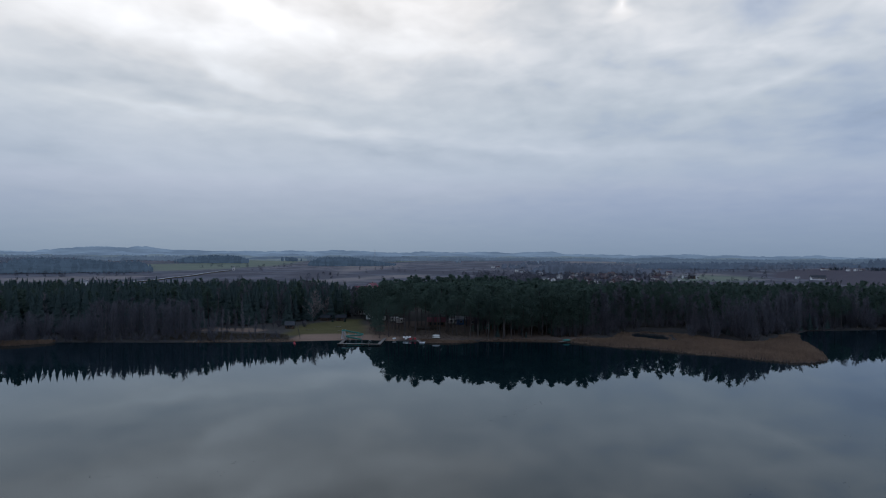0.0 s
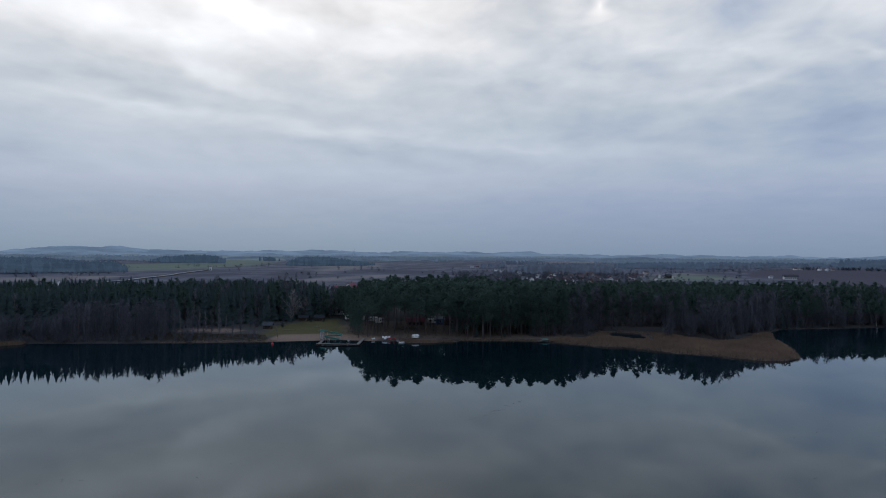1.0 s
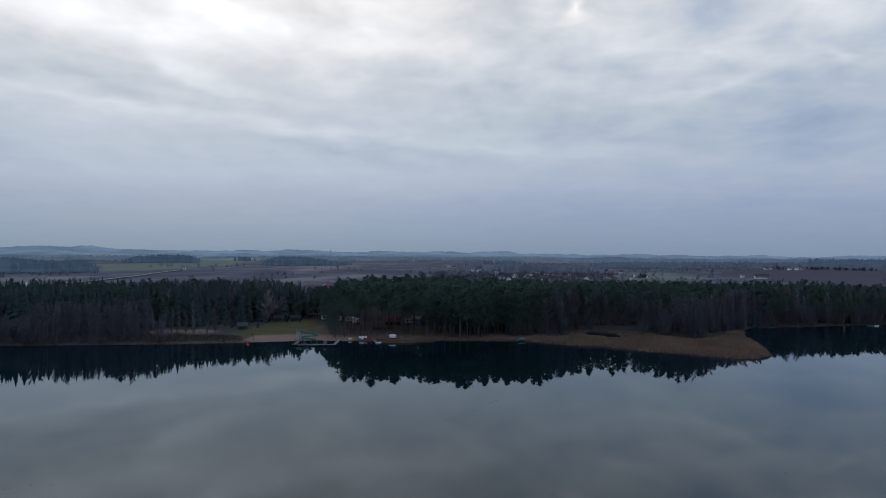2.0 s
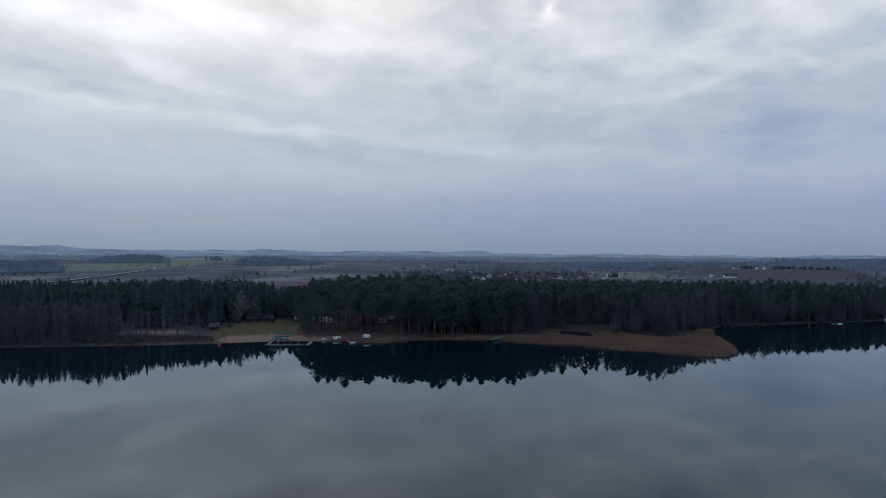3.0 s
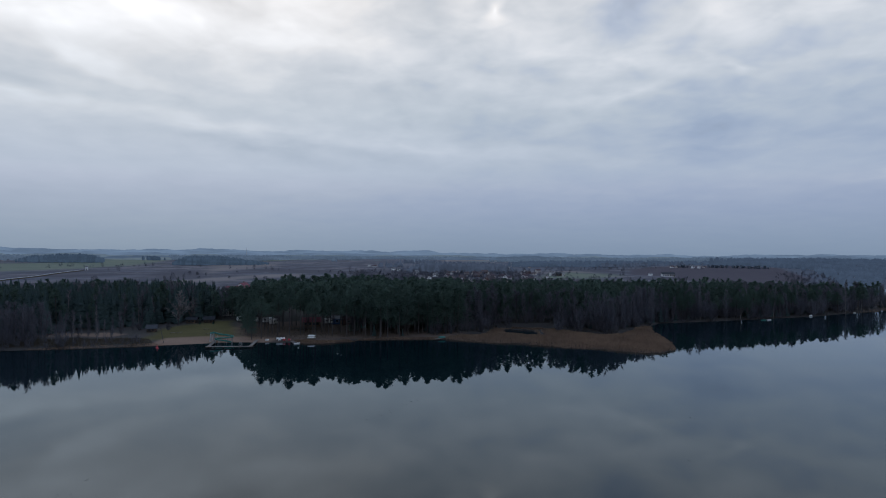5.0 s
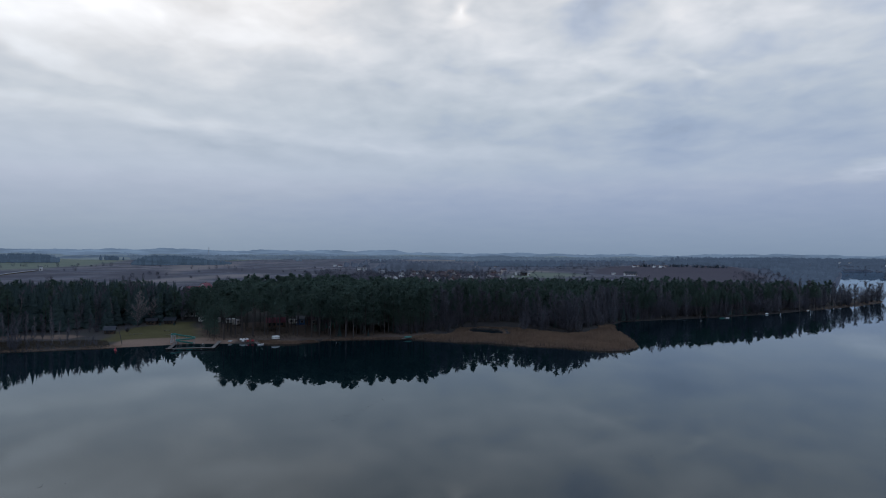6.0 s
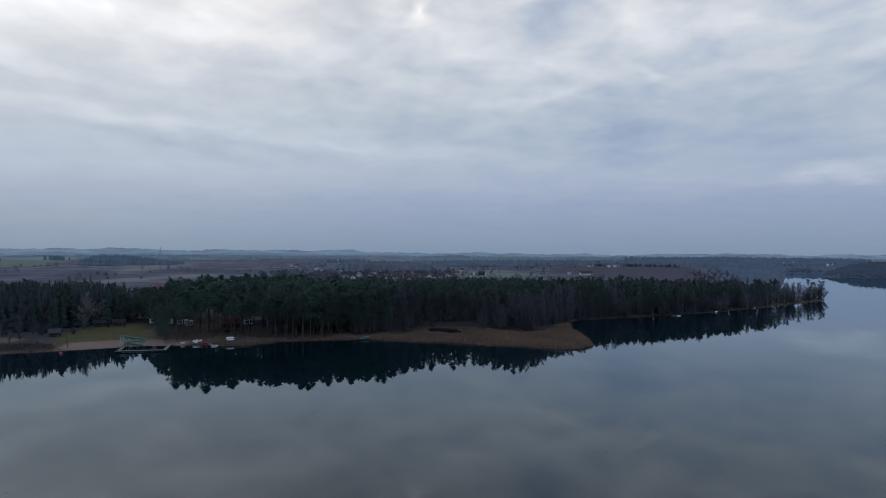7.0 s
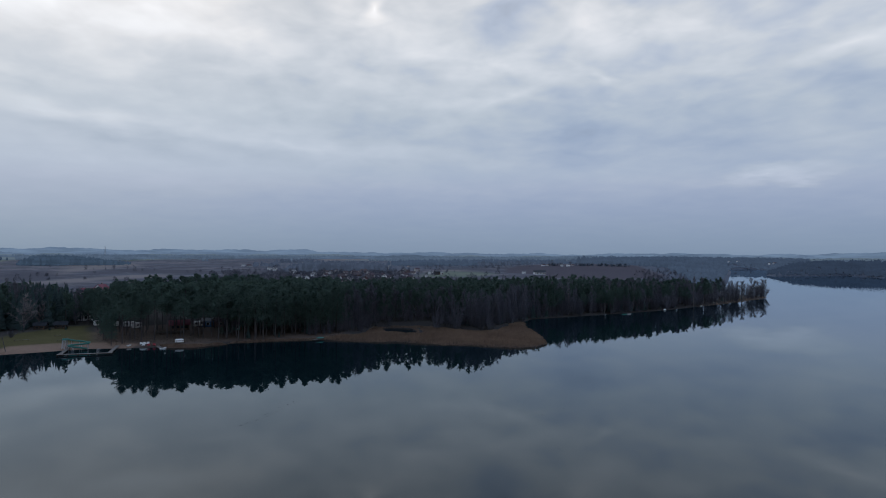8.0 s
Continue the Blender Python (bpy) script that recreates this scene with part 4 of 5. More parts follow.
def far_tree(g, wide=4.0, high=18.0, level=2, loose=16):
    """A distant tree: a broken crown of lobes on a stem, with loose sprays at its outline."""
    pieces = [stem([(0, 0, 0), (0, 0, high * 0.7)], [0.35, 0.15], 3)]
    for k in range(1 if level == 2 else 2):
        v, f = BALLS[level]
        v = v * g.uniform(0.6, 1.15, (len(v), 1))
        v[:, :2] *= wide * (1 - 0.28 * v[:, 2:3])
        v[:, 2] = high * (0.53 + 0.45 * v[:, 2])
        if level == 1:
            v = v * np.array([0.8, 0.8, g.uniform(0.75, 1.0)]) + np.array([*g.normal(0, wide * 0.4, 2), 0])
        pieces.append((v, f))
    u = g.uniform(0.3, 1.0, loose)
    a, rad = g.uniform(0, 6.28, loose), wide * np.sqrt(np.clip(1 - (2 * u - 1.05) ** 2, 0.05, 1)) * g.uniform(0.6, 1.1, loose)
    pieces.append(tufts(np.stack([rad * np.cos(a), rad * np.sin(a), high * u], 1), np.full(loose, 0.8), 1.7, 2, g))
    return joined(pieces)


FAR_LIGHT = [far_tree(np.random.default_rng(950 + k), 4.6, size, 2, 26) for k, size in enumerate([17, 19, 16, 18])]
FAR_BUSH = [far_tree(np.random.default_rng(970 + k), 4.5, size, 1, 14) for k, size in enumerate([5, 6, 7])]
FAR_TREES = [far_tree(np.random.default_rng(900 + k), *size) for k, size in enumerate([(4.4, 18), (5, 19), (3.8, 20), (5.4, 16), (4.4, 17)])]
COUNTRY = [far_tree(np.random.default_rng(930 + k), 6.0, size, 1, 8) for k, size in enumerate([14, 17, 12, 19])]


def far_shrub(g, wide, high, count):
    """A leafless shrub far off: loose sprays over a short stem."""
    u, a = g.uniform(0.15, 1.0, count), g.uniform(0, 6.28, count)
    rad = wide * np.sqrt(np.clip(1 - (1.6 * u - 0.7) ** 2, 0.05, 1)) * np.sqrt(g.uniform(0.05, 1, count))
    spray = tufts(np.stack([rad * np.cos(a), rad * np.sin(a), high * u], 1), np.full(count, 0.5), 0.75, 2, g, 1.0)
    return joined([stem([(0, 0, 0), (0, 0, high * 0.6)], [0.2, 0.08], 3), spray])


FAR_SHRUB = [far_shrub(np.random.default_rng(990 + k), *size) for k, size in enumerate([(2.2, 5.5, 70), (3.0, 7, 90), (1.6, 4, 50), (3.4, 9, 110), (2.4, 8, 80)])]


def far_woods(name, spots, mat, label, scale=(0.85, 1.1), shapes=None, crest=None):
    """Distant trees joined into one wood; crest gives how the trees' height runs along it, by azimuth."""
    g = np.random.default_rng(len(spots) + 3)
    spots = np.asarray(spots, float)
    z = land_height(spots[:, 0], spots[:, 1])
    grow = np.ones(len(spots)) if crest is None else np.interp(np.degrees(np.arctan2(spots[:, 0], spots[:, 1])), *crest)
    pieces = []
    for (x, y), h, k in zip(spots, z, grow):
        v, f = (shapes or FAR_TREES)[g.integers(len(shapes or FAR_TREES))]
        s, a = g.uniform(*scale) * k, g.uniform(0, 6.28)
        w = s if crest is None else max(s, 0.6 * k ** 0.5)
        ca, sa = math.cos(a) * w, math.sin(a) * w
        pieces.append((np.stack([v[:, 0] * ca - v[:, 1] * sa + x, v[:, 0] * sa + v[:, 1] * ca + y, v[:, 2] * s + h - 1.5 * s], 1), f))
    v, f = joined(pieces)
    tagged(new(name, fast_mesh(name, v, f, M[mat])), label, "woods", kind="stuff")


def patch(az0, az1, r0, r1, step, seed, thin=0.0, frayed=1.2):
    """Places in a stretch of country, on a loose grid with a ragged edge."""
    g = np.random.default_rng(seed)
    out = []
    for r in np.arange(r0, r1, step):
        for az in np.arange(az0, az1, math.degrees(step / r)):
            q = radians(az + g.uniform(-0.5, 0.5) * math.degrees(step / r))
            d = r + g.uniform(-0.5, 0.5) * step
            edge = 0.12 * (r1 - r0) * math.sin(az * 1.7 + seed) if frayed else 0.0
            end = min(az - az0, az1 - az) + 0.35 * math.sin(d * 0.11 + seed)
            if g.uniform() > thin and r0 + edge < d < r1 + edge and end > (d - r0) / (r1 - r0) * frayed * 0.5 * (1 if seed % 2 else 0.6):
                out.append((d * math.sin(q), d * math.cos(q)))
    return out


def thinning_out(spots, az0, az1):
    """Thins a wood towards its western edge."""
    g = np.random.default_rng(63)
    return [q for q in spots if g.uniform() < (math.degrees(math.atan2(*q)) - az0) / (az1 - az0) and math.hypot(*q) > np.interp(math.degrees(math.atan2(*q)), [36, 40, 42.5, 43.5], [1080, 1030, 860, 0])]


def on_land(spots, margin=2.0):
    spots = np.asarray(spots, float)
    return [tuple(q) for q in spots[inside_distance(spots[:, 0], spots[:, 1], LAKE) < -margin]]


far_woods("backdrop_far_wood_west", patch(-37, -24.4, 890, 1010, 6.5, 1), "haze_backdrop_wood", "dark block of woodland beyond the western fields", (0.9, 1.15), None,
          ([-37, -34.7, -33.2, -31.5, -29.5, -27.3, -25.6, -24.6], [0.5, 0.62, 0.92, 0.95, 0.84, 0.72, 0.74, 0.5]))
far_woods("backdrop_far_copse", patch(-22.6, -17.0, 1580, 1690, 8, 2), "haze_backdrop_wood", "far copse on the rising fields", (0.9, 1.15), None, ([-22.6, -21.6, -19.5, -18, -17], [0.45, 0.8, 1.05, 1.0, 0.6]))
far_woods("backdrop_small_copse", patch(-14.0, -12.6, 1950, 2010, 8, 12), "haze_backdrop_wood", "small dark copse on a far field", (0.8, 1.0), None, ([-14, -13.4, -12.6], [0.8, 0.95, 0.6]))
far_woods("backdrop_far_wood_centre", patch(-12.0, -4.2, 1290, 1400, 7.5, 3), "haze_backdrop_wood", "rounded wood on the far slope", (0.9, 1.15), None, ([-12, -11.2, -10.3, -8.5, -7.0, -5.5, -4.2], [0.35, 0.8, 1.05, 1.0, 0.8, 0.5, 0.3]))
far_woods("backdrop_village_wood", patch(8.0, 17.2, 930, 1020, 6.5, 5, 0.05, 1.5), "haze_backdrop_bare", "grey leafless wood beside the village", (0.8, 1.0), None, ([8, 9.6, 12, 15.5, 17.2], [0.5, 0.9, 0.95, 0.88, 0.55]))
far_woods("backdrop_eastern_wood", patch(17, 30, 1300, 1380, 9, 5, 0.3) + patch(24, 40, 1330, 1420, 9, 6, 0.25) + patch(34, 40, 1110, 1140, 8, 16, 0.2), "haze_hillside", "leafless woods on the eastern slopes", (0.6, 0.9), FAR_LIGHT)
HILL_HOUSES = [(1302, 1367, 3, 30), (1310, 1372, 0, 0), (1440, 1396, 3, 40), (1466, 1389, 3, 10), (1455, 1271, 3, 20), (1463, 1262, 0, 5), (1179, 1347, 4, 0), (1120, 1480, 0, 10)]


def clear_of_houses(spots):
    """Leaves the ground before the hillside's houses open."""
    out = []
    for x, y in spots:
        r = math.hypot(x, y)
        if all(abs(x * hy - y * hx) / math.hypot(hx, hy) > 9 or not -150 < r - math.hypot(hx, hy) < 6 for hx, hy, _, _ in HILL_HOUSES):
            out.append((x, y))
    return out


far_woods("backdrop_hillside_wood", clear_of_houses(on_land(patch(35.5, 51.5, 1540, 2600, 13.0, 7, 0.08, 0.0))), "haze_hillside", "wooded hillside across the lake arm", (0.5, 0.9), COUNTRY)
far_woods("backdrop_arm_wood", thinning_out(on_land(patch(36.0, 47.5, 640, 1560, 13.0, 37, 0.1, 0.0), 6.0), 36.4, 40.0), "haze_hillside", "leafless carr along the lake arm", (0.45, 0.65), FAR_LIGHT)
far_woods("backdrop_island_wood", on_land(patch(48.8, 66, 1230, 1600, 9.0, 8, 0.05, 0.0), 0.5), "haze_island_wood", "dark wood on the opposite shore", (0.75, 1.05), COUNTRY, ([48.8, 50, 53, 56, 66], [0.4, 0.55, 0.85, 1.0, 1.0]))


far_woods("arm_scrub", on_land(patch(38.6, 45.5, 640, 960, 8.5, 65, 0.35, 0.0), 4.0), "hazed_far_bare", "leafless scrub along the lake arm", (0.35, 0.75), FAR_SHRUB)
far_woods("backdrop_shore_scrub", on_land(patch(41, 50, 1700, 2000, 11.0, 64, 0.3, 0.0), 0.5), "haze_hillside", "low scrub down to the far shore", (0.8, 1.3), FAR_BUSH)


def country():
    """Copses and woods thrown over the open country, closing up with the distance."""
    g = np.random.default_rng(88)
    near, far = [], []
    for r in np.arange(1080, 3200, 15.0):
        step = math.degrees(13.0 / r)
        az = np.arange(-38, 60, step)
        az = az + g.uniform(-0.4, 0.4, len(az)) * step
        d = r + g.uniform(-12, 12, len(az))
        x, y = d * np.sin(np.radians(az)), d * np.cos(np.radians(az))
        cover = rough_noise(az * 24.0 + 400, d * 0.55, 190) + 0.04 * (rough_noise(az * 90.0, d, 60) - 0.5)
        limit = np.interp(r, [1080, 1300, 1700, 2200, 2700, 3200], [0.66, 0.62, 0.585, 0.545, 0.52, 0.50]) + np.interp(az, [-12, -4, 4, 10], [0.05, 0.02, 0.0, -0.035])
        barred = inside_distance(x, y, GREEN_FIELDS[0]) > -20
        barred |= (az > 35.5) | (inside_distance(x, y, TAN_FIELDS[0]) > -15) | (inside_distance(x, y, TAN_FIELDS[4]) > -60) | ((az > 29) & (az < 38) & (d < 1100))
        for px, py, pd in zip(x[(cover > limit) & ~barred], y[(cover > limit) & ~barred], d[(cover > limit) & ~barred]):
            (near if pd < 1750 else far).append((px, py))
    far_woods("backdrop_country_trees", on_land(near, 10.0), "haze_backdrop_bare", "copses and hedgerow trees on the open country", (0.5, 0.8), COUNTRY)
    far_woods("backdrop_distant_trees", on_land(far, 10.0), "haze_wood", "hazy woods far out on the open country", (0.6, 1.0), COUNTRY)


country()


def scattered_shrubs():
    """Single leafless shrubs and small trees along tracks and field edges."""
    g = np.random.default_rng(77)
    out = []
    for k in range(75):
        az, r = g.uniform(-34, 40), math.sqrt(g.uniform(640 ** 2, 1250 ** 2))
        turn, count = g.uniform(-0.7, 0.7), int(g.integers(1, 7))
        for q in range(count):
            d = q * g.uniform(7, 14)
            x, y = r * math.sin(radians(az)) + d * math.cos(turn), r * math.cos(radians(az)) + d * math.sin(turn)
            if inside_distance(np.array([x]), np.array([y]), LAKE)[0] < -20 and inside_distance(np.array([x]), np.array([y]), PLOUGH)[0] < -5:
                out.append((x + g.normal(0, 2), y + g.normal(0, 2)))
    return out


far_woods("field_shrubs", scattered_shrubs(), "hazed_far_bare", "leafless shrubs and small trees between the fields", (0.4, 0.95), FAR_SHRUB)
far_woods("village_trees", patch(1.5, 19.2, 575, 930, 12, 57, 0.42), "hazed_far_bare", "leafless garden trees and scrub round the village", (0.55, 1.25), FAR_SHRUB)
far_woods("moor_scrub", patch(4, 11, 990, 1060, 6, 53, 0.4) + patch(22, 30, 980, 1060, 7, 55, 0.5), "hazed_far_bare", "low leafless scrub on the rough moor", (0.22, 0.45), FAR_SHRUB)


# ---- buildings ----
def box(bm, centre, size, turn=0.0):
    m = Matrix.LocRotScale(centre, Euler((0, 0, radians(turn))), size)
    return bmesh.ops.create_cube(bm, size=1.0, matrix=m)["verts"]


def solid(name, bm, mat, parent, label="", bevel=0.0):
    """A bmesh as ONE mesh object under a thing."""
    if bevel:
        bmesh.ops.bevel(bm, geom=bm.edges[:], offset=bevel, segments=1, affect="EDGES")
    me = bpy.data.meshes.new(name)
    bm.to_mesh(me)
    bm.free()
    me.materials.append(M[mat])
    return part(name, me, parent, label)


def prism(bm, outline, y0, y1):
    """A solid from an outline in x and z, drawn out along y."""
    a = [bm.verts.new((x, y0, z)) for x, z in outline]
    b = [bm.verts.new((x, y1, z)) for x, z in outline]
    bm.faces.new(a[::-1])
    bm.faces.new(b)
    for k in range(len(a)):
        n = (k + 1) % len(a)
        bm.faces.new((a[k], a[n], b[n], b[k]))
    bmesh.ops.recalc_face_normals(bm, faces=bm.faces[:])


def house(name, w, d, wall, roof, walls, tiles, label, windows=3, chimney=True, upper=True, category="house"):
    """A gabled house, its ridge along x: walls, roof, chimney, door and windows."""
    top = new(name)
    bm = bmesh.new()
    prism(bm, [(-d / 2, -0.8), (d / 2, -0.8), (d / 2, wall), (0, wall + roof), (-d / 2, wall)], -w / 2, w / 2)
    bmesh.ops.rotate(bm, verts=bm.verts, cent=(0, 0, 0), matrix=Matrix.Rotation(radians(90), 3, "Z"))
    solid("wall", bm, walls, top)
    rise, over, thick = roof / (d / 2), 0.45, 0.18
    bm = bmesh.new()
    e = d / 2 + over
    prism(bm, [(-e, wall - over * rise + 0.02), (0, wall + roof + 0.02), (e, wall - over * rise + 0.02), (e, wall - over * rise + thick), (0, wall + roof + thick + 0.05), (-e, wall - over * rise + thick)], -w / 2 - over, w / 2 + over)
    bmesh.ops.rotate(bm, verts=bm.verts, cent=(0, 0, 0), matrix=Matrix.Rotation(radians(90), 3, "Z"))
    solid("roof", bm, tiles, top)
    if chimney:
        bm = bmesh.new()
        box(bm, (w * 0.2, d * 0.1, wall + roof + 0.2), (0.7, 0.7, 1.6))
        box(bm, (w * 0.2, d * 0.1, wall + roof + 1.05), (0.85, 0.85, 0.12))
        solid("chimney", bm, "brick_wall", top)
    def pane(x, y, z, ww, hh, side):
        bm = bmesh.new()
        size = (ww, 0.14, hh) if side else (0.14, ww, hh)
        box(bm, (x, y, z), size)
        win = solid("window", bm, {"white_plaster": "grey_roof", "dark_timber": "brown_timber", "brown_timber": "dark_timber"}.get(walls, "white_gelcoat"), top)
        bm = bmesh.new()
        out = 0.06 * (-1 if (y if side else x) < 0 else 1)
        box(bm, (x + (0 if side else out), y + (out if side else 0), z), (ww - 0.2, 0.08, hh - 0.2) if side else (0.08, ww - 0.2, hh - 0.2))
        solid("pane", bm, "window_glass", win)
    for k in range(windows):
        pane(-w / 2 + (k + 0.75) * w / (windows + 0.5), -d / 2 - 0.02, min(1.6, wall * 0.55), 1.2, min(1.3, wall * 0.5), True)
    if upper:
        pane(-w / 2 - 0.02, 0, wall + roof * 0.35, 1.1, 1.1, False)
        pane(w / 2 + 0.02, 0, wall + roof * 0.35, 1.1, 1.1, False)
    bm = bmesh.new()
    box(bm, (w / 2 - 0.8, -d / 2 - 0.02, min(1.0, wall * 0.45)), (0.95, 0.12, min(2.0, wall * 0.9)))
    solid("door", bm, "brown_timber", top)
    return tagged(top, label, category)


def settle(thing, x, y, turn, lift=0.0):
    thing.matrix_basis = pose(x, y, height_at(x, y) + lift, 0, 0, turn)
    return thing


far_woods("crest_trees", patch(30.7, 32.6, 1010, 1016, 4.5, 19, 0.1, 0.0) + patch(33.4, 38.2, 1006, 1018, 5, 20, 0.15, 0.0), "hazed_far_wood", "row of small dark conifers along the hill's crest", (0.7, 1.1), [far_tree(np.random.default_rng(985 + k), 1.5, 6, 1, 10) for k in range(3)])
far_woods("village_trees", patch(7, 23, 610, 1000, 13, 9, 0.5), "hazed_far_bare", "leafless garden trees between the village houses", (0.4, 0.8), FAR_SHRUB)
VILLAGE = [
    house("village_house", 11, 8, 3.2, 3.2, "white_plaster", "red_roof", "white house with red tiled roof in the village"),
    house("village_house", 10, 8, 4.6, 3.0, "cream_plaster", "red_roof", "cream village house with red tiled roof"),
    house("village_house", 12, 9, 3.0, 3.6, "brick_wall", "brown_roof", "brick village house under a brown roof"),
    house("village_house", 9, 7.5, 4.8, 2.6, "white_plaster", "grey_roof", "white village house under a grey roof"),
    house("village_house", 10, 7, 3.0, 2.8, "cream_plaster", "brown_roof", "low cream village house under a brown roof"),
]


def village():
    g = np.random.default_rng(21)
    taken = []
    for k, thing in enumerate(VILLAGE):
        settle(thing, *[(214, 643), (204, 819), (168, 741), (329, 1077), (177, 880)][k], g.uniform(-40, 40))
        thing.scale = (0.68, 0.68, 0.68)
        tagged(thing, group="village houses")
        taken.append((thing.location.x, thing.location.y))
    while len(taken) < 50:
        az, r = g.normal(15.2, 3.2), g.uniform(620, 960)
        x, y = r * math.sin(radians(az)), r * math.cos(radians(az))
        if 8 < az < 22 and all(math.hypot(x - a, y - b) > 17 for a, b in taken):
            taken.append((x, y))
            copy_thing(VILLAGE[g.integers(5)], pose(x, y, height_at(x, y), 0, 0, g.uniform(-50, 110)) @ Matrix.Scale(g.uniform(0.85, 1.1), 4))
    for x, y, k, turn in [(117, 1008, 3, 10), (95, 1214, 3, 0), (124, 1000, 3, 40), (104, 1206, 0, 0), (325, 1075, 3, -10), (319, 1066, 3, 0), (516, 1234, 0, 0), (533, 841, 3, 20), (540, 836, 3, 20), (549, 838, 4, 20), (516, 868, 0, 0), (521, 864, 4, 30), (416, 750, 3, 0), (-312, 555, 3, 10), (-330, 548, 4, 0), (620, 1110, 3, 0), (760, 1120, 4, 10), (705, 1020, 0, 0), (400, 1180, 4, 0), (810, 1010, 3, 0)] + HILL_HOUSES:
        copy_thing(VILLAGE[k], pose(x, y, height_at(x, y), 0, 0, turn) @ Matrix.Scale(1.3 if y > 1240 else 0.68 if x > 380 else 0.94, 4))


village()
settle(house("long_house", 15, 7, 2.9, 2.4, "white_plaster", "tarred_roof", "long low white house on the field's edge", 7), 426, 726, -15)
settle(house("barn", 6.5, 5, 3.4, 1.6, "dark_timber", "tarred_roof", "dark timber barn on the green field", 2, False, False, "barn"), 306, 786, 10)
settle(house("field_house", 3.6, 5, 3.4, 1.8, "white_plaster", "grey_roof", "small white house beside the barn", 1), 311.6, 786, 10)
settle(house("transformer_tower", 2.6, 2.6, 4.6, 1.0, "white_plaster", "grey_roof", "slim white transformer tower beside the road", 1, False, False, "tower"), -298, 912, 0)
settle(house("guest_house", 10, 8, 2.9, 3.6, "white_plaster", "bright_roof", "large white house with steep red roof behind the pines", 4), -57.2, 520, 68)
settle(house("stable", 9, 7, 2.0, 2.5, "cream_plaster", "bright_roof", "low building with red tiled roof", 3, False), -65, 512, 8)


def lattice_mast():
    """A tall lattice mast on the horizon: legs, braces and aerials."""
    mast = new("radio_mast")
    high, foot = 52.0, 2.2
    for k in range(4):
        sx, sy = (1, 1, -1, -1)[k], (1, -1, 1, -1)[k]
        v, f = stem([(sx * foot, sy * foot, 0), (sx * 0.7, sy * 0.7, high)], [0.32, 0.26], 4)
        part("leg", fast_mesh("leg", v, f, M["galvanised"]), mast)
    pieces = []
    for k in range(10):
        z, w = high * k / 10, foot + (0.7 - foot) * k / 10
        w2 = foot + (0.7 - foot) * (k + 1) / 10
        for sy in (-1, 1):
            pieces.append(stem([(-w, sy * w, z), (w2, sy * w2, z + high / 10)], [0.12, 0.12], 3))
            pieces.append(stem([(sy * w, -w, z), (sy * w2, w2, z + high / 10)], [0.12, 0.12], 3))
    v, f = joined(pieces)
    part("brace", fast_mesh("brace", v, f, M["galvanised"]), mast)
    for z in (42, 47):
        bm = bmesh.new()
        box(bm, (0, -2.2, z), (3.2, 0.7, 2.4))
        solid("aerial", bm, "white_gelcoat", mast)
    mast.matrix_basis = pose(-333, 3132, 8)
    return tagged(mast, "tall grey lattice radio mast on the skyline", "mast")


lattice_mast()


def road():
    """A raised pale road across the western fields, with soft verges."""
    line = np.array([(-560, 330), (-420, 440), (-330, 530), (-296, 585), (-288, 629), (-292, 688), (-290, 725), (-297, 790), (-299, 855), (-300, 900)], float)
    t = np.linspace(0, len(line) - 1, 90)
    x, y = (np.interp(t, np.arange(len(line)), line[:, k]) for k in (0, 1))
    dx, dy = np.gradient(x), np.gradient(y)
    n = np.hypot(dx, dy)
    z = land_height(x, y) + 1.0
    i = np.arange(len(t) - 1)
    for name, mat, label, section in (("road_bank", "rough_grass", "grassy bank under the raised road", ((-2.7, -1.3), (-2.1, 0), (2.1, 0), (2.7, -1.3))),
                                      ("road", "pale_gravel", "pale raised road across the fields", ((-1.95, -0.05), (-1.7, 0.06), (1.7, 0.06), (1.95, -0.05)))):
        v, tris = [], []
        for off, drop in section:
            v.append(np.stack([x - dy / n * off, y + dx / n * off, z + drop], 1))
        for k in range(3):
            p, q = k * len(t) + i, (k + 1) * len(t) + i
            tris += [np.stack([p, p + 1, q + 1], 1), np.stack([p, q + 1, q], 1)]
        tagged(new(name, fast_mesh(name, np.concatenate(v), np.concatenate(tris), M[mat])), label, "road", kind="structure")


road()


# ---- the bathing place ----
def tube_part(name, points, radius, mat, parent, sides=6, label=""):
    v, f = stem(points, [radius] * len(points), sides)
    return part(name, fast_mesh(name, v, f, M[mat]), parent, label)


def jetty_section(parent, a, b, width, z=0.55):
    """A run of boards on two beams, its boards gapped and uneven."""
    a, b = Vector((*a, 0)), Vector((*b, 0))
    way = (b - a).normalized()
    side = Vector((-way.y, way.x, 0))
    turn = math.degrees(math.atan2(way.y, way.x))
    g = np.random.default_rng(int(abs(a.x * 7 + b.y)))
    bm = bmesh.new()
    n = int((b - a).length / 0.32)
    for k in range(n):
        p = a + way * ((k + 0.5) * 0.32)
        box(bm, (p.x, p.y, z + g.uniform(-0.012, 0.012)), (0.29, width + g.uniform(-0.06, 0.06), 0.06), turn)
    solid("deck_boards", bm, "wood_deck", parent)
    for s in (-1, 1):
        bm = bmesh.new()
        p = (a + b) / 2 + side * (s * (width / 2 - 0.2))
        box(bm, (p.x, p.y, z - 0.14), ((b - a).length - 0.05, 0.16, 0.2), turn)
        solid("beam", bm, "dark_timber", parent)
        for k in range(int((b - a).length / 3) + 1):
            q = a + way * min(k * 3 + 0.2, (b - a).length - 0.2) + side * (s * (width / 2 - 0.2))
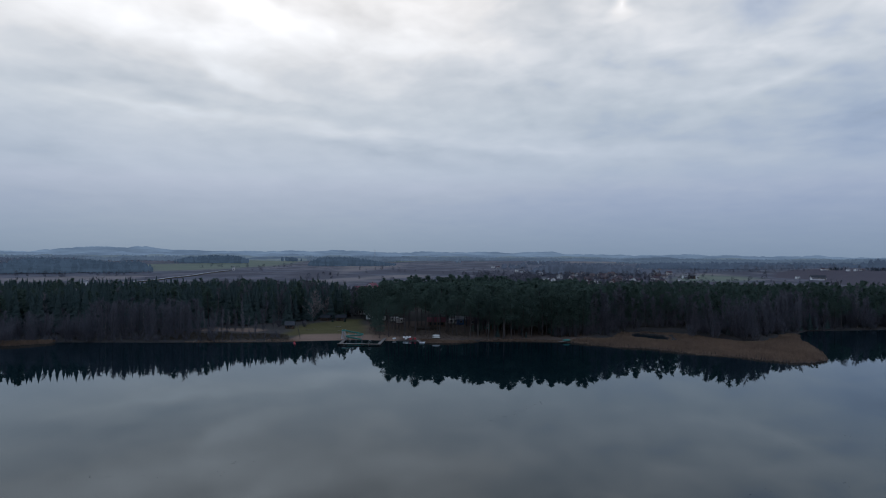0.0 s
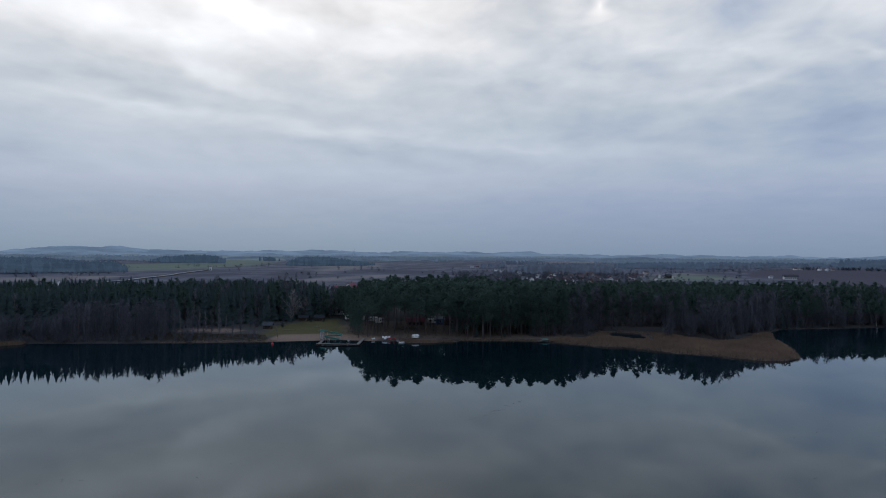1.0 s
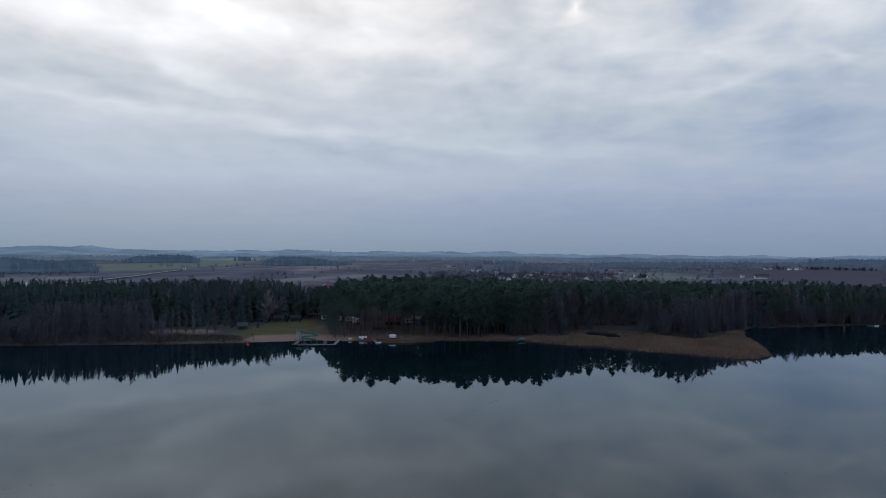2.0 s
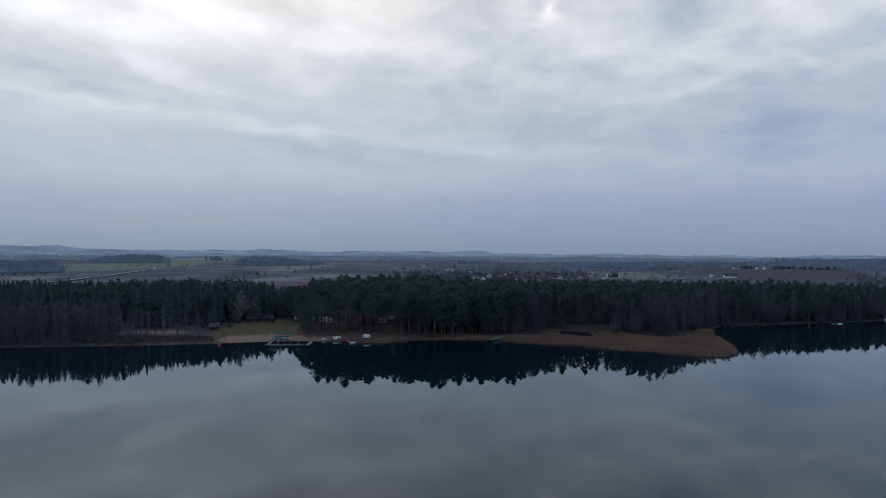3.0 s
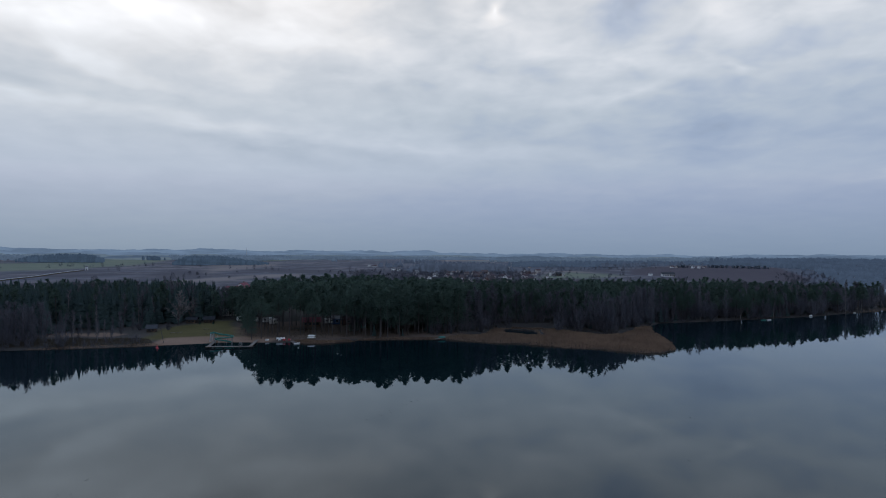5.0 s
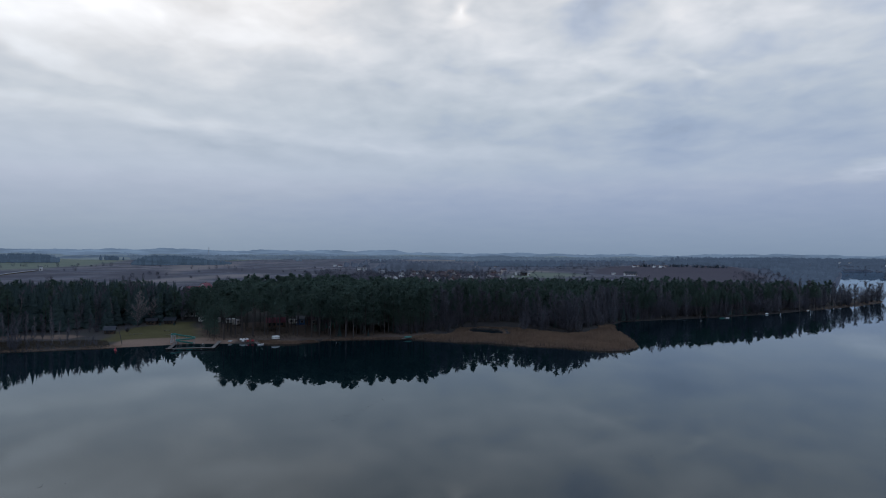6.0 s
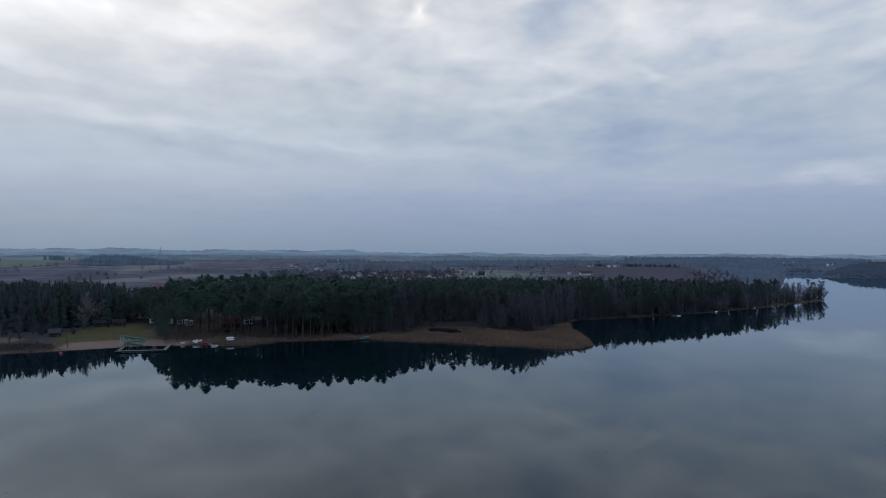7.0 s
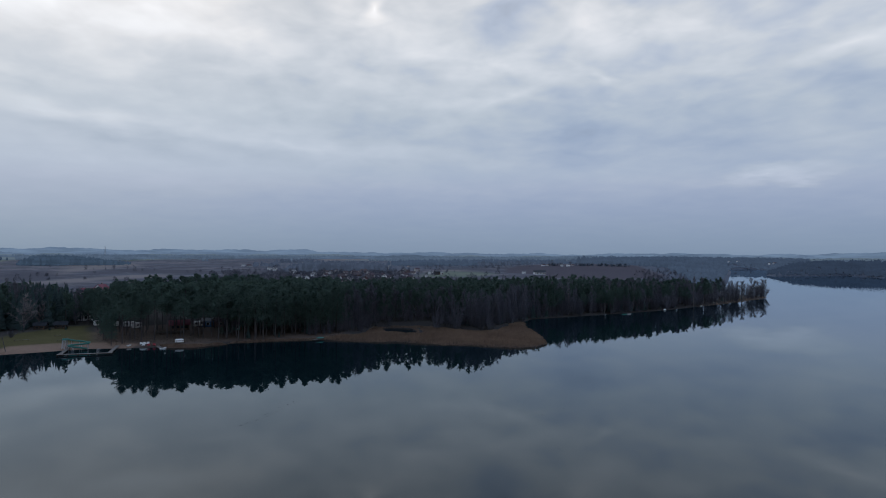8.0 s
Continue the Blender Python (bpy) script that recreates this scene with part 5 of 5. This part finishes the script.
            tube_part("post", [(q.x, q.y, -2.6), (q.x, q.y, z + 0.03)], 0.11, "dark_timber", parent)


def bathing_jetty():
    jetty = new("bathing_jetty")
    jetty_section(jetty, (-38.3, 241.4), (-38.3, 257.5), 1.2)
    jetty_section(jetty, (-39.3, 240.3), (-22.7, 239.2), 1.5)
    jetty_section(jetty, (-23.7, 240.6), (-22.9, 257.0), 1.2)
    return tagged(jetty, "weathered grey wooden jetty round the bathing place", "jetty")


bathing_jetty()


def pool_ladder(x, y, turn):
    """Bent white handrails with rungs, let into the water from the jetty."""
    ladder = new("bathing_ladder")
    for s in (-0.4, 0.4):
        arc = [(s, 0.7, 0.0)] + [(s, 0.35 + 0.4 * math.cos(a), 0.75 + 0.5 * math.sin(a)) for a in np.linspace(-0.2, math.pi, 9)] + [(s, -0.06, -1.4)]
        tube_part("handrail", arc, 0.05, "galvanised", ladder)
    for k in range(4):
        tube_part("rung", [(-0.4, -0.05, -0.2 - 0.3 * k), (0.4, -0.05, -0.2 - 0.3 * k)], 0.035, "galvanised", ladder)
    ladder.matrix_basis = pose(x, y, 0.58, 0, 0, turn)
    return tagged(ladder, "bent tubular steel bathing ladder on the jetty", "ladder", "bathing ladders")


pool_ladder(-27.6, 240.6, 250)


def water_slide():
    """A green slide: tower with stairs, and a chute that doubles back on itself down to the water."""
    slide = new("water_slide")
    keys = np.array([(-39.2, 256.8, 3.7), (-37.8, 256.6, 3.3), (-36.4, 256.4, 3.0), (-34.1, 256.2, 2.7), (-32.4, 256.0, 2.4), (-31.6, 255.2, 2.2), (-32.3, 254.5, 2.05), (-34.4, 254.2, 1.9),
                     (-36.4, 253.9, 1.85), (-37.8, 253.5, 1.8), (-37.7, 252.7, 1.6), (-36.0, 252.2, 1.3), (-33.8, 251.8, 1.0), (-32.0, 251.4, 0.7)])
    t = np.linspace(0, len(keys) - 1, 64)
    pts = np.stack([np.interp(t, np.arange(len(keys)), keys[:, k]) for k in range(3)], 1)
    for _ in range(3):
        pts[1:-1] = (pts[:-2] + 2 * pts[1:-1] + pts[2:]) / 4
    ring = [(0.44 * math.sin(a), 0.1 - 0.44 * math.cos(a)) for a in np.linspace(-1.75, 1.75, 11)] + [(0.38 * math.sin(a), 0.1 - 0.38 * math.cos(a)) for a in np.linspace(1.75, -1.75, 11)]
    v, f, m = [], [], len(ring)
    for k, p in enumerate(pts):
        way = pts[min(k + 1, len(pts) - 1)] - pts[max(k - 1, 0)]
        side = np.array([way[1], -way[0], 0]) / np.hypot(way[0], way[1])
        v += [p + side * s + np.array([0, 0, u]) for s, u in ring]
    for k in range(len(pts) - 1):
        for s in range(m):
            a, b = k * m + s, k * m + (s + 1) % m
            f += [(a, b, b + m), (a, b + m, a + m)]
    part("chute", fast_mesh("chute", np.array(v), np.array(f), M["green_plastic"]), slide, "green moulded chute")
    for k in (6, 13, 20, 26, 33, 40, 46, 53):
        p = pts[k]
        foot = height_at(p[0], p[1])
        tube_part("support", [(p[0], p[1], foot - 0.2), (p[0], p[1], p[2] - 0.3)], 0.08, "galvanised", slide)
    base = height_at(-39.5, 256.9)
    for sx in (-0.7, 0.7):
        for sy in (-0.7, 0.7):
            tube_part("tower_leg", [(-39.5 + sx, 256.9 + sy, base - 0.2), (-39.5 + sx, 256.9 + sy, 3.8)], 0.08, "galvanised", slide)
    bm = bmesh.new()
    box(bm, (-39.5, 256.9, 3.2), (1.7, 1.7, 0.12))
    solid("platform", bm, "wood_deck", slide)
    for sy in (-0.75, 0.75):
        bm = bmesh.new()
        box(bm, (-39.5, 256.9 + sy, 3.5), (1.5, 0.05, 0.45))
        solid("railing", bm, "green_plastic", slide)
    for k in range(14):
        bm = bmesh.new()
        box(bm, (-39.5, 256.9 - 3.6 + 0.2 * k + 0.1, base + (3.25 - base) * (k + 1) / 14 - 0.05), (0.9, 0.26, 0.05))
        solid("step", bm, "galvanised", slide)
    for sx in (-0.5, 0.5):
        tube_part("stringer", [(-39.5 + sx, 253.2, base - 0.1), (-39.5 + sx, 256.1, 3.2)], 0.06, "galvanised", slide)
    return tagged(slide, "green winding water slide with a metal tower on the beach", "slide")


water_slide()


def hull(long, wide, deep, flip=False, inner=True):
    """A boat's shell with thickness: stations along x."""
    n, m = 15, 9
    sheets = []
    for inset in ((0.0, 0.05) if inner else (0.0,)):
        rows = []
        for k in range(n):
            s = -1 + 2 * k / (n - 1)
            w = (wide / 2 - inset) * max(0.04, (1 - abs(s) ** 2.6)) * (1.0 if s < 0 else 0.97)
            keel = 0.35 * deep * abs(s) ** 4 + inset
            for q in range(m):
                a = math.pi * q / (m - 1)
                rows.append((s * long / 2 * (1 - inset / long), -w * math.cos(a), deep * (1 + 0.12 * s * s) - (deep * (1 + 0.12 * s * s) - keel) * math.sin(a) ** 0.7))
        sheets.append(np.array(rows))
    v, f = np.concatenate(sheets), []
    for sheet in range(len(sheets)):
        o = sheet * n * m
        for k in range(n - 1):
            for q in range(m - 1):
                a, b, c, d = o + k * m + q, o + (k + 1) * m + q, o + (k + 1) * m + q + 1, o + k * m + q + 1
                f += [(a, b, c), (a, c, d)] if sheet else [(a, c, b), (a, d, c)]
    if len(sheets) > 1:
        for k in range(n - 1):
            for q in (0, m - 1):
                a, b = k * m + q, (k + 1) * m + q
                f += [(a, b, b + n * m), (a, b + n * m, a + n * m)]
    if flip:
        v = v * np.array([1, 1, -1]) + np.array([0, 0, deep * 1.12])
    return v, np.array(f)


def rowing_boat(mat, x, y, z, turn, label, flip=False, long=3.6, tilt=0.0):
    boat = new("rowing_boat")
    v, f = hull(long, 1.35, 0.5, flip)
    part("hull", fast_mesh("hull", v, f, M[mat], True), boat)
    if not flip:
        for s in (-0.22, 0.2):
            bm = bmesh.new()
            box(bm, (s * long, 0, 0.34), (0.26, 1.15, 0.05))
            solid("thwart", bm, "wood_deck", boat)
    else:
        bm = bmesh.new()
        box(bm, (0, 0, 0.575), (long * 0.6, 0.06, 0.08))
        solid("keel", bm, mat, boat)
    boat.matrix_basis = pose(x, y, z, tilt, 0, turn)
    return tagged(boat, label, "boat")


def boat_rack():
    rack = new("boat_rack")
    for x in (-1.1, 1.1):
        for y in (-0.6, 0.6):
            tube_part("upright", [(x, y, -0.3), (x, y, 1.05)], 0.05, "dark_timber", rack)
        for z in (0.28, 0.98):
            bm = bmesh.new()
            box(bm, (x, 0, z), (0.09, 1.5, 0.09))
            solid("bearer", bm, "dark_timber", rack)
    rack.matrix_basis = pose(-2.4, 255.0, height_at(-2.4, 255.0), 0, 0, 6)
    return tagged(rack, "dark timber rack for boats on the bank", "rack")


boat_rack()
base_rack = height_at(-2.4, 255.0)
rowing_boat("white_gelcoat", -2.4, 255.0, base_rack + 0.325, 6, "white rowing boat upside down on the rack", True, 3.0)
rowing_boat("white_gelcoat", -2.4, 255.0, base_rack + 1.025, 6, "white rowing boat upside down on top of the rack", True, 3.0)
rowing_boat("white_gelcoat", -19.1, 254.9, height_at(-19.1, 254.9) - 0.02, 65, "white rowing boat drawn up on the sand", long=2.4)
rowing_boat("white_gelcoat", -7.7, 247.5, -0.14, 40, "white boat moored at the small pier", long=2.8)
rowing_boat("green_plastic", 49.0, 252.6, 0.6, 4, "green boat upside down on the little pier", True, 3.0)
rowing_boat("white_gelcoat", 239.0, 305.2, -0.15, 20, "white rowing boat lying at the wooded bank", long=3.6)
rowing_boat("green_plastic", 235.5, 305.0, -0.15, 5, "green rowing boat lying at the wooded bank", long=3.6)
rowing_boat("white_gelcoat", 278.9, 321.5, height_at(278.9, 321.5), 30, "white boat drawn up on the wooded bank", True, 4.2)
rowing_boat("white_gelcoat", 354.9, 371.8, height_at(354.9, 371.8), 15, "white boat stored under the trees", True, 4.6)
rowing_boat("white_gelcoat", 325.0, 339.0, -0.15, 35, "white boat moored off the bank", long=4.2)


def pedal_boat(mat, x, y, turn, label):
    """Two floats, a deck, seats with rounded backs and a paddle box."""
    boat = new("pedal_boat")
    for s in (-0.5, 0.5):
        v, f = hull(2.7, 0.55, 0.42, False, False)
        part("float", fast_mesh("float", v + np.array([0, s, 0]), f, M[mat], True), boat)
    bm = bmesh.new()
    box(bm, (0, 0, 0.46), (2.3, 1.5, 0.12))
    solid("deck", bm, mat, boat, bevel=0.05)
    for s in (-0.38, 0.38):
        bm = bmesh.new()
        box(bm, (-0.15, s, 0.62), (0.55, 0.55, 0.2))
        box(bm, (-0.5, s, 0.9), (0.2, 0.55, 0.75))
        solid("seat", bm, mat, boat, bevel=0.07)
    bm = bmesh.new()
    box(bm, (0.75, 0, 0.68), (0.5, 0.8, 0.4))
    solid("paddle_box", bm, mat, boat, bevel=0.12)
    boat.matrix_basis = pose(x, y, height_at(x, y), 0, 0, turn) @ Matrix.Scale(0.68, 4)
    return tagged(boat, label, "pedal boat", "pedal boats")


for mat, x, y, turn, label in [("white_gelcoat", -15.2, 256.4, 80, "white pedal boat drawn up on the bank"), ("white_gelcoat", -14.1, 256.6, 85, "white pedal boat drawn up on the bank"), ("white_gelcoat", -13.0, 256.5, 95, "white pedal boat drawn up on the bank"),
                               ("white_gelcoat", -14.4, 254.2, 90, "white pedal boat at the water's edge"), ("red_gelcoat", -12.6, 253.8, 95, "red pedal boat at the water's edge"), ("red_gelcoat", -10.8, 253.8, 85, "red pedal boat at the water's edge")]:
    pedal_boat(mat, x, y, turn, label)


def small_pier(a, b, label):
    pier = new("small_pier")
    jetty_section(pier, a, b, 1.6, 0.45)
    return tagged(pier, label, "pier")


small_pier((-9.6, 252.5), (-8.4, 246.6), "small dark pier among the boats")
small_pier((46.0, 250.6), (51.0, 254.2), "small dark pier by the reeds")


def buoy(x, y):
    b = new("buoy")
    v, f = stem([(0, 0, -0.3), (0, 0, -0.15), (0, 0, 0.1), (0, 0, 0.3), (0, 0, 0.42), (0, 0, 0.46)], [0.1, 0.36, 0.45, 0.36, 0.14, 0.02], 12)
    part("float", fast_mesh("float", v, f, M["red_gelcoat"], True), b)
    tube_part("staff", [(0, 0, 0.4), (0, 0, 1.0)], 0.09, "red_gelcoat", b)
    b.matrix_basis = pose(x, y, 0.0)
    return tagged(b, "red floating buoy off the beach", "buoy", "buoys")


buoy(-56.3, 243.6)
buoy(-55.7, 241.8)

settle(house("kiosk", 3.6, 3.4, 1.6, 1.1, "dark_timber", "tarred_roof", "dark timber hut with grey felt roof by the beach", 2, False, False, "hut"), -66.4, 279, 6)
settle(house("log_cabin", 4.2, 3.8, 1.6, 0.9, "dark_timber", "dark_roof", "dark log cabin at the lawn's edge", 2, False, False, "cabin"), -55.8, 306, -4)
settle(house("log_cabin", 4.4, 3.8, 1.6, 1.0, "dark_timber", "dark_roof", "dark log cabin at the lawn's edge", 2, False, False, "cabin"), -48.6, 307, 4)
settle(house("toilet_block", 11, 4.5, 2.6, 0.9, "white_plaster", "grey_roof", "low white building under the trees", 4, False, False, "building"), -44.5, 337, 4)
settle(house("pavilion", 7.5, 6, 2.2, 1.5, "brown_timber", "bright_roof", "pavilion with red roof among the pines", 4, False, False, "building"), -2.8, 291, 3)
settle(house("shed", 5.0, 4.0, 2.5, 1.0, "blue_paint", "grey_roof", "small blue shed among the pines", 1, False, False, "shed"), 8.8, 297, -5)
settle(house("shed", 5.0, 4.0, 2.5, 1.0, "brick_wall", "red_roof", "small red shed among the pines", 1, False, False, "shed"), 13.5, 295, 8)
settle(house("shed", 4.2, 3.6, 2.3, 0.9, "green_plastic", "tarred_roof", "small green shed among the pines", 1, False, False, "shed"), 20, 283, 0)


def terrace():
    """A dark timber terrace with posts and rails before the pavilion."""
    deck = new("terrace")
    x0, x1, y0, z = -11.0, -1.5, 276.0, 2.3
    bm = bmesh.new()
    box(bm, ((x0 + x1) / 2, y0 + 2, z), (x1 - x0, 4.0, 0.14))
    solid("floor_boards", bm, "dark_timber", deck)
    for k in range(8):
        x = x0 + (x1 - x0) * k / 7
        tube_part("post", [(x, y0, height_at(x, y0) - 0.2), (x, y0, z + 1.0)], 0.07, "dark_timber", deck)
        tube_part("prop", [(x, y0 + 3.8, height_at(x, y0 + 3.8) - 0.2), (x, y0 + 3.8, z)], 0.07, "dark_timber", deck)
    for h in (0.5, 0.95):
        tube_part("rail", [(x0, y0, z + h), (x1, y0, z + h)], 0.05, "dark_timber", deck)
    return tagged(deck, "dark timber terrace with railing before the pavilion", "terrace")


terrace()


def caravan(x, y, turn, label, mat="white_gelcoat"):
    van = new("caravan")
    bm = bmesh.new()
    box(bm, (0, 0, 1.55), (4.8, 2.2, 2.0))
    solid("body", bm, mat, van, bevel=0.22)
    for wx in (-1.3, 1.2):
        bm = bmesh.new()
        box(bm, (wx, -1.11, 1.75), (1.1, 0.05, 0.65))
        solid("window", bm, "window_glass", van)
    for s in (-1.05, 1.05):
        v, f = stem([(0, s - 0.1, 0.33), (0, s - 0.09, 0.33), (0, s + 0.09, 0.33), (0, s + 0.1, 0.33)], [0.02, 0.33, 0.33, 0.02], 12)
        part("wheel", fast_mesh("wheel", v, f, M["dark_hole"]), van)
    tube_part("drawbar", [(2.3, 0, 0.6), (3.4, 0, 0.45)], 0.06, "galvanised", van)
    tube_part("jockey_leg", [(3.3, 0, -0.05), (3.3, 0, 0.5)], 0.05, "galvanised", van)
    van.matrix_basis = pose(x, y, height_at(x, y), 0, 0, turn)
    return tagged(van, label, "caravan", "caravans")


caravan(-34.5, 310, 20, "white caravan parked under the pines")
caravan(-29.5, 306, -10, "white caravan parked under the pines")
caravan(-22.5, 303, 5, "white caravan parked under the pines")
caravan(-19.5, 297, 70, "cream caravan parked under the pines", "cream_plaster")
caravan(5.0, 296, 12, "white caravan parked beside the blue shed")
caravan(68, 296, 10, "white caravan glimpsed between the pines")
caravan(75, 300, -20, "white caravan glimpsed between the pines")


def leaning_pole(x, y, h, lean, label):
    v, f = stem([(0, 0, -0.3), (lean * 0.5, 0, h / 2), (lean, 0, h)], [0.12, 0.1, 0.07], 7)
    me = fast_mesh("lamp_pole", v, f, M["dark_bark"])
    pole = new("lamp_pole", me)
    pole.matrix_basis = pose(x, y, height_at(x, y))
    return tagged(pole, label, "pole")


leaning_pole(-56.2, 253.4, 5.5, -1.2, "leaning dark wooden pole beside the beach")


def bench(x, y, turn):
    b = new("bench")
    bm = bmesh.new()
    for k in range(3):
        box(bm, (0, -0.16 + 0.16 * k, 0.45), (2.2, 0.13, 0.05))
    solid("seat", bm, "wood_deck", b)
    for s in (-0.85, 0.85):
        bm = bmesh.new()
        box(bm, (s, 0, 0.18), (0.12, 0.42, 0.5))
        solid("leg", bm, "dark_timber", b)
    b.matrix_basis = pose(x, y, height_at(x, y), 0, 0, turn)
    return tagged(b, "low wooden bench on the lawn", "bench", "benches")


for x, y, turn in [(-57, 273, 5), (-54.5, 273.4, 5), (-46, 283, -5), (-43, 270, 10)]:
    bench(x, y, turn)


# ---- reeds and shrubs ----
def reed_bed(name, loop, count, high, label, seed, mat="dry_reed"):
    """Dry reed stalks, each a thin leaning blade with a plume."""
    g = np.random.default_rng(seed)
    pts = np.asarray(loop, float)
    lo, hi = pts.min(0), pts.max(0)
    x, y = g.uniform(lo[0], hi[0], count * 3), g.uniform(lo[1], hi[1], count * 3)
    d = inside_distance(x, y, loop) + (rough_noise(x, y, 6) - 0.5) * 5
    d = np.where(((x - POOL[0]) / POOL[2]) ** 2 + ((y - POOL[1]) / POOL[3]) ** 2 + (rough_noise(x, y, 6) - 0.5) * 2.4 < 1.15, -1.0, d)
    keep = np.where(d > 0)[0][:count]
    x, y, d = x[keep], y[keep], d[keep]
    z = np.maximum(land_height(x, y), -0.5) - 0.1
    n = len(x)
    h = high * g.uniform(0.65, 1.15, n) * (0.6 + 0.4 * np.clip(d / 4, 0, 1)) * (0.7 + 0.6 * rough_noise(x, y, 11))
    a = g.uniform(0, np.pi, n)
    w = g.uniform(0.05, 0.11, n)
    side = np.stack([np.cos(a) * w, np.sin(a) * w, np.zeros(n)], 1)
    root = np.stack([x, y, z], 1)
    tip = root + np.stack([g.normal(0.12, 0.18, n), g.normal(0, 0.18, n), h], 1)
    mid = root * 0.3 + tip * 0.7
    v = np.stack([root - side * 0.5, root + side * 0.5, mid + side * 1.2, tip, mid - side * 1.2], 1).reshape(-1, 3)
    o = np.arange(n)[:, None] * 5
    f = np.concatenate([o + np.array([[0, 1, 2]]), o + np.array([[0, 2, 4]]), o + np.array([[4, 2, 3]])])
    tagged(new(name, fast_mesh(name, v, f, M[mat])), label, "reeds" if mat == "dry_reed" else "grass", kind="stuff")


reed_bed("reed_bed", REEDS[:19] + [(107, 272), (106, 279), (99, 275), (94, 257), (88, 259), (76, 262), (62, 261), (50, 256)], 26000, 1.35, "broad bed of dry brown reeds along the shore", 41)
reed_bed("marsh_sedge", [(66, 262), (76, 263), (88, 261), (94, 262), (98, 276), (105, 281), (92, 286), (79, 284)], 5200, 0.6, "low brown sedge on the wet ground behind the reeds", 47)
reed_bed("west_reeds", [(-175, 226), (-160, 228), (-146, 238), (-146, 242), (-160, 237), (-180, 232)], 3500, 1.7, "strip of dry brown reeds below the wood", 42)
reed_bed("bank_reeds", [(-9, 248.5), (3, 246.5), (14, 250), (12, 253), (2, 250.5), (-9, 253)], 3200, 1.3, "strip of dry reeds at the bank", 43)
reed_bed("shore_sedge", [(14, 252), (36, 252.6), (50, 251.5), (50, 254.5), (36, 256), (17, 257)], 2600, 0.7, "low sedge along the bank", 44)
reed_bed("beach_sedge", [(-100, 242.5), (-75, 245), (-56, 249), (-57, 252), (-76, 249.5), (-100, 246)], 1500, 0.5, "low sedge beside the beach", 45)
reed_bed("rough_grass", [(-112, 245), (-78, 248), (-60, 251), (-64, 260), (-78, 263), (-112, 264)], 6000, 0.55, "rough brown grass on the open bank", 48, "rough_grass")
reed_bed("slope_grass", [(-30, 258), (2, 252), (14, 256), (10, 270), (-14, 292), (-34, 296)], 5000, 0.3, "thin brown grass on the slope under the pines", 49, "rough_grass")
reed_bed("point_sedge", [(318, 333), (350, 347), (434, 384), (454, 400), (440, 398), (350, 353), (320, 339)], 2600, 0.9, "low brown sedge along the wooded bank", 46)


def bank_bushes():
    """Leafless bushes and brambles along the dark bank."""
    g = np.random.default_rng(61)
    rows = []
    line = np.asarray(LAKE[1:34], float)
    for (ax, ay), (bx, by) in zip(line, line[1:]):
        run = math.hypot(bx - ax, by - ay)
        for k in range(int(run / (2.4 if -110 < bx < -60 else 0.9 if bx < -60 else 1.5 if bx < 150 else 0.9))):
            q = g.uniform()
            x, y = ax + (bx - ax) * q + g.normal(0, 0.8), ay + (by - ay) * q + 0.5 + 8.0 * g.uniform() ** 2
            az = math.degrees(math.atan2(x, y))
            if (-46 < az < -13.8 and x < -60) or 29.5 < az < 32.5 or 36.5 < az < 39:
                if inside_distance(np.array([x]), np.array([y]), LAKE)[0] < -0.6 and inside_distance(np.array([x]), np.array([y]), REEDS)[0] < -1:
                    rows.append(("willow", x, y, g.uniform(1.5, 4.2)))
    woods("bank_bushes", rows, "leafless bushes along the bank", 2)


bank_bushes()


def drifting_twigs():
    """Small twigs and leaves afloat on the still water."""
    g = np.random.default_rng(71)
    pieces = []
    for cx, cy, run, turn, count in [(17, 141, 24, 0.95, 26), (59, 96, 7, 0.3, 5), (46, 93, 5, 0.2, 4), (-32, 105, 6, 0.4, 5), (-44, 98, 26, 0.15, 14), (70, 120, 30, 0.5, 8)]:
        for k in range(count):
            d = g.uniform(-0.5, 0.5) * run
            x, y = cx + d * math.cos(turn) + g.normal(0, 0.7), cy + d * math.sin(turn) + g.normal(0, 0.7)
            a, long = g.uniform(-0.5, 0.5), g.uniform(0.05, 0.17)
            e = np.array([math.cos(a) * long, math.sin(a) * long, 0])
            pieces.append(stem([np.array([x, y, 0.0]) - e, np.array([x, y, 0.03]), np.array([x, y, 0.0]) + e], [0.008, 0.02, 0.008], 4))
    v, f = joined(pieces)
    tagged(new("drifting_twigs", fast_mesh("drifting_twigs", v, f, M["dark_bark"])), "small dark twigs drifting on the water", "driftwood", kind="stuff")


drifting_twigs()
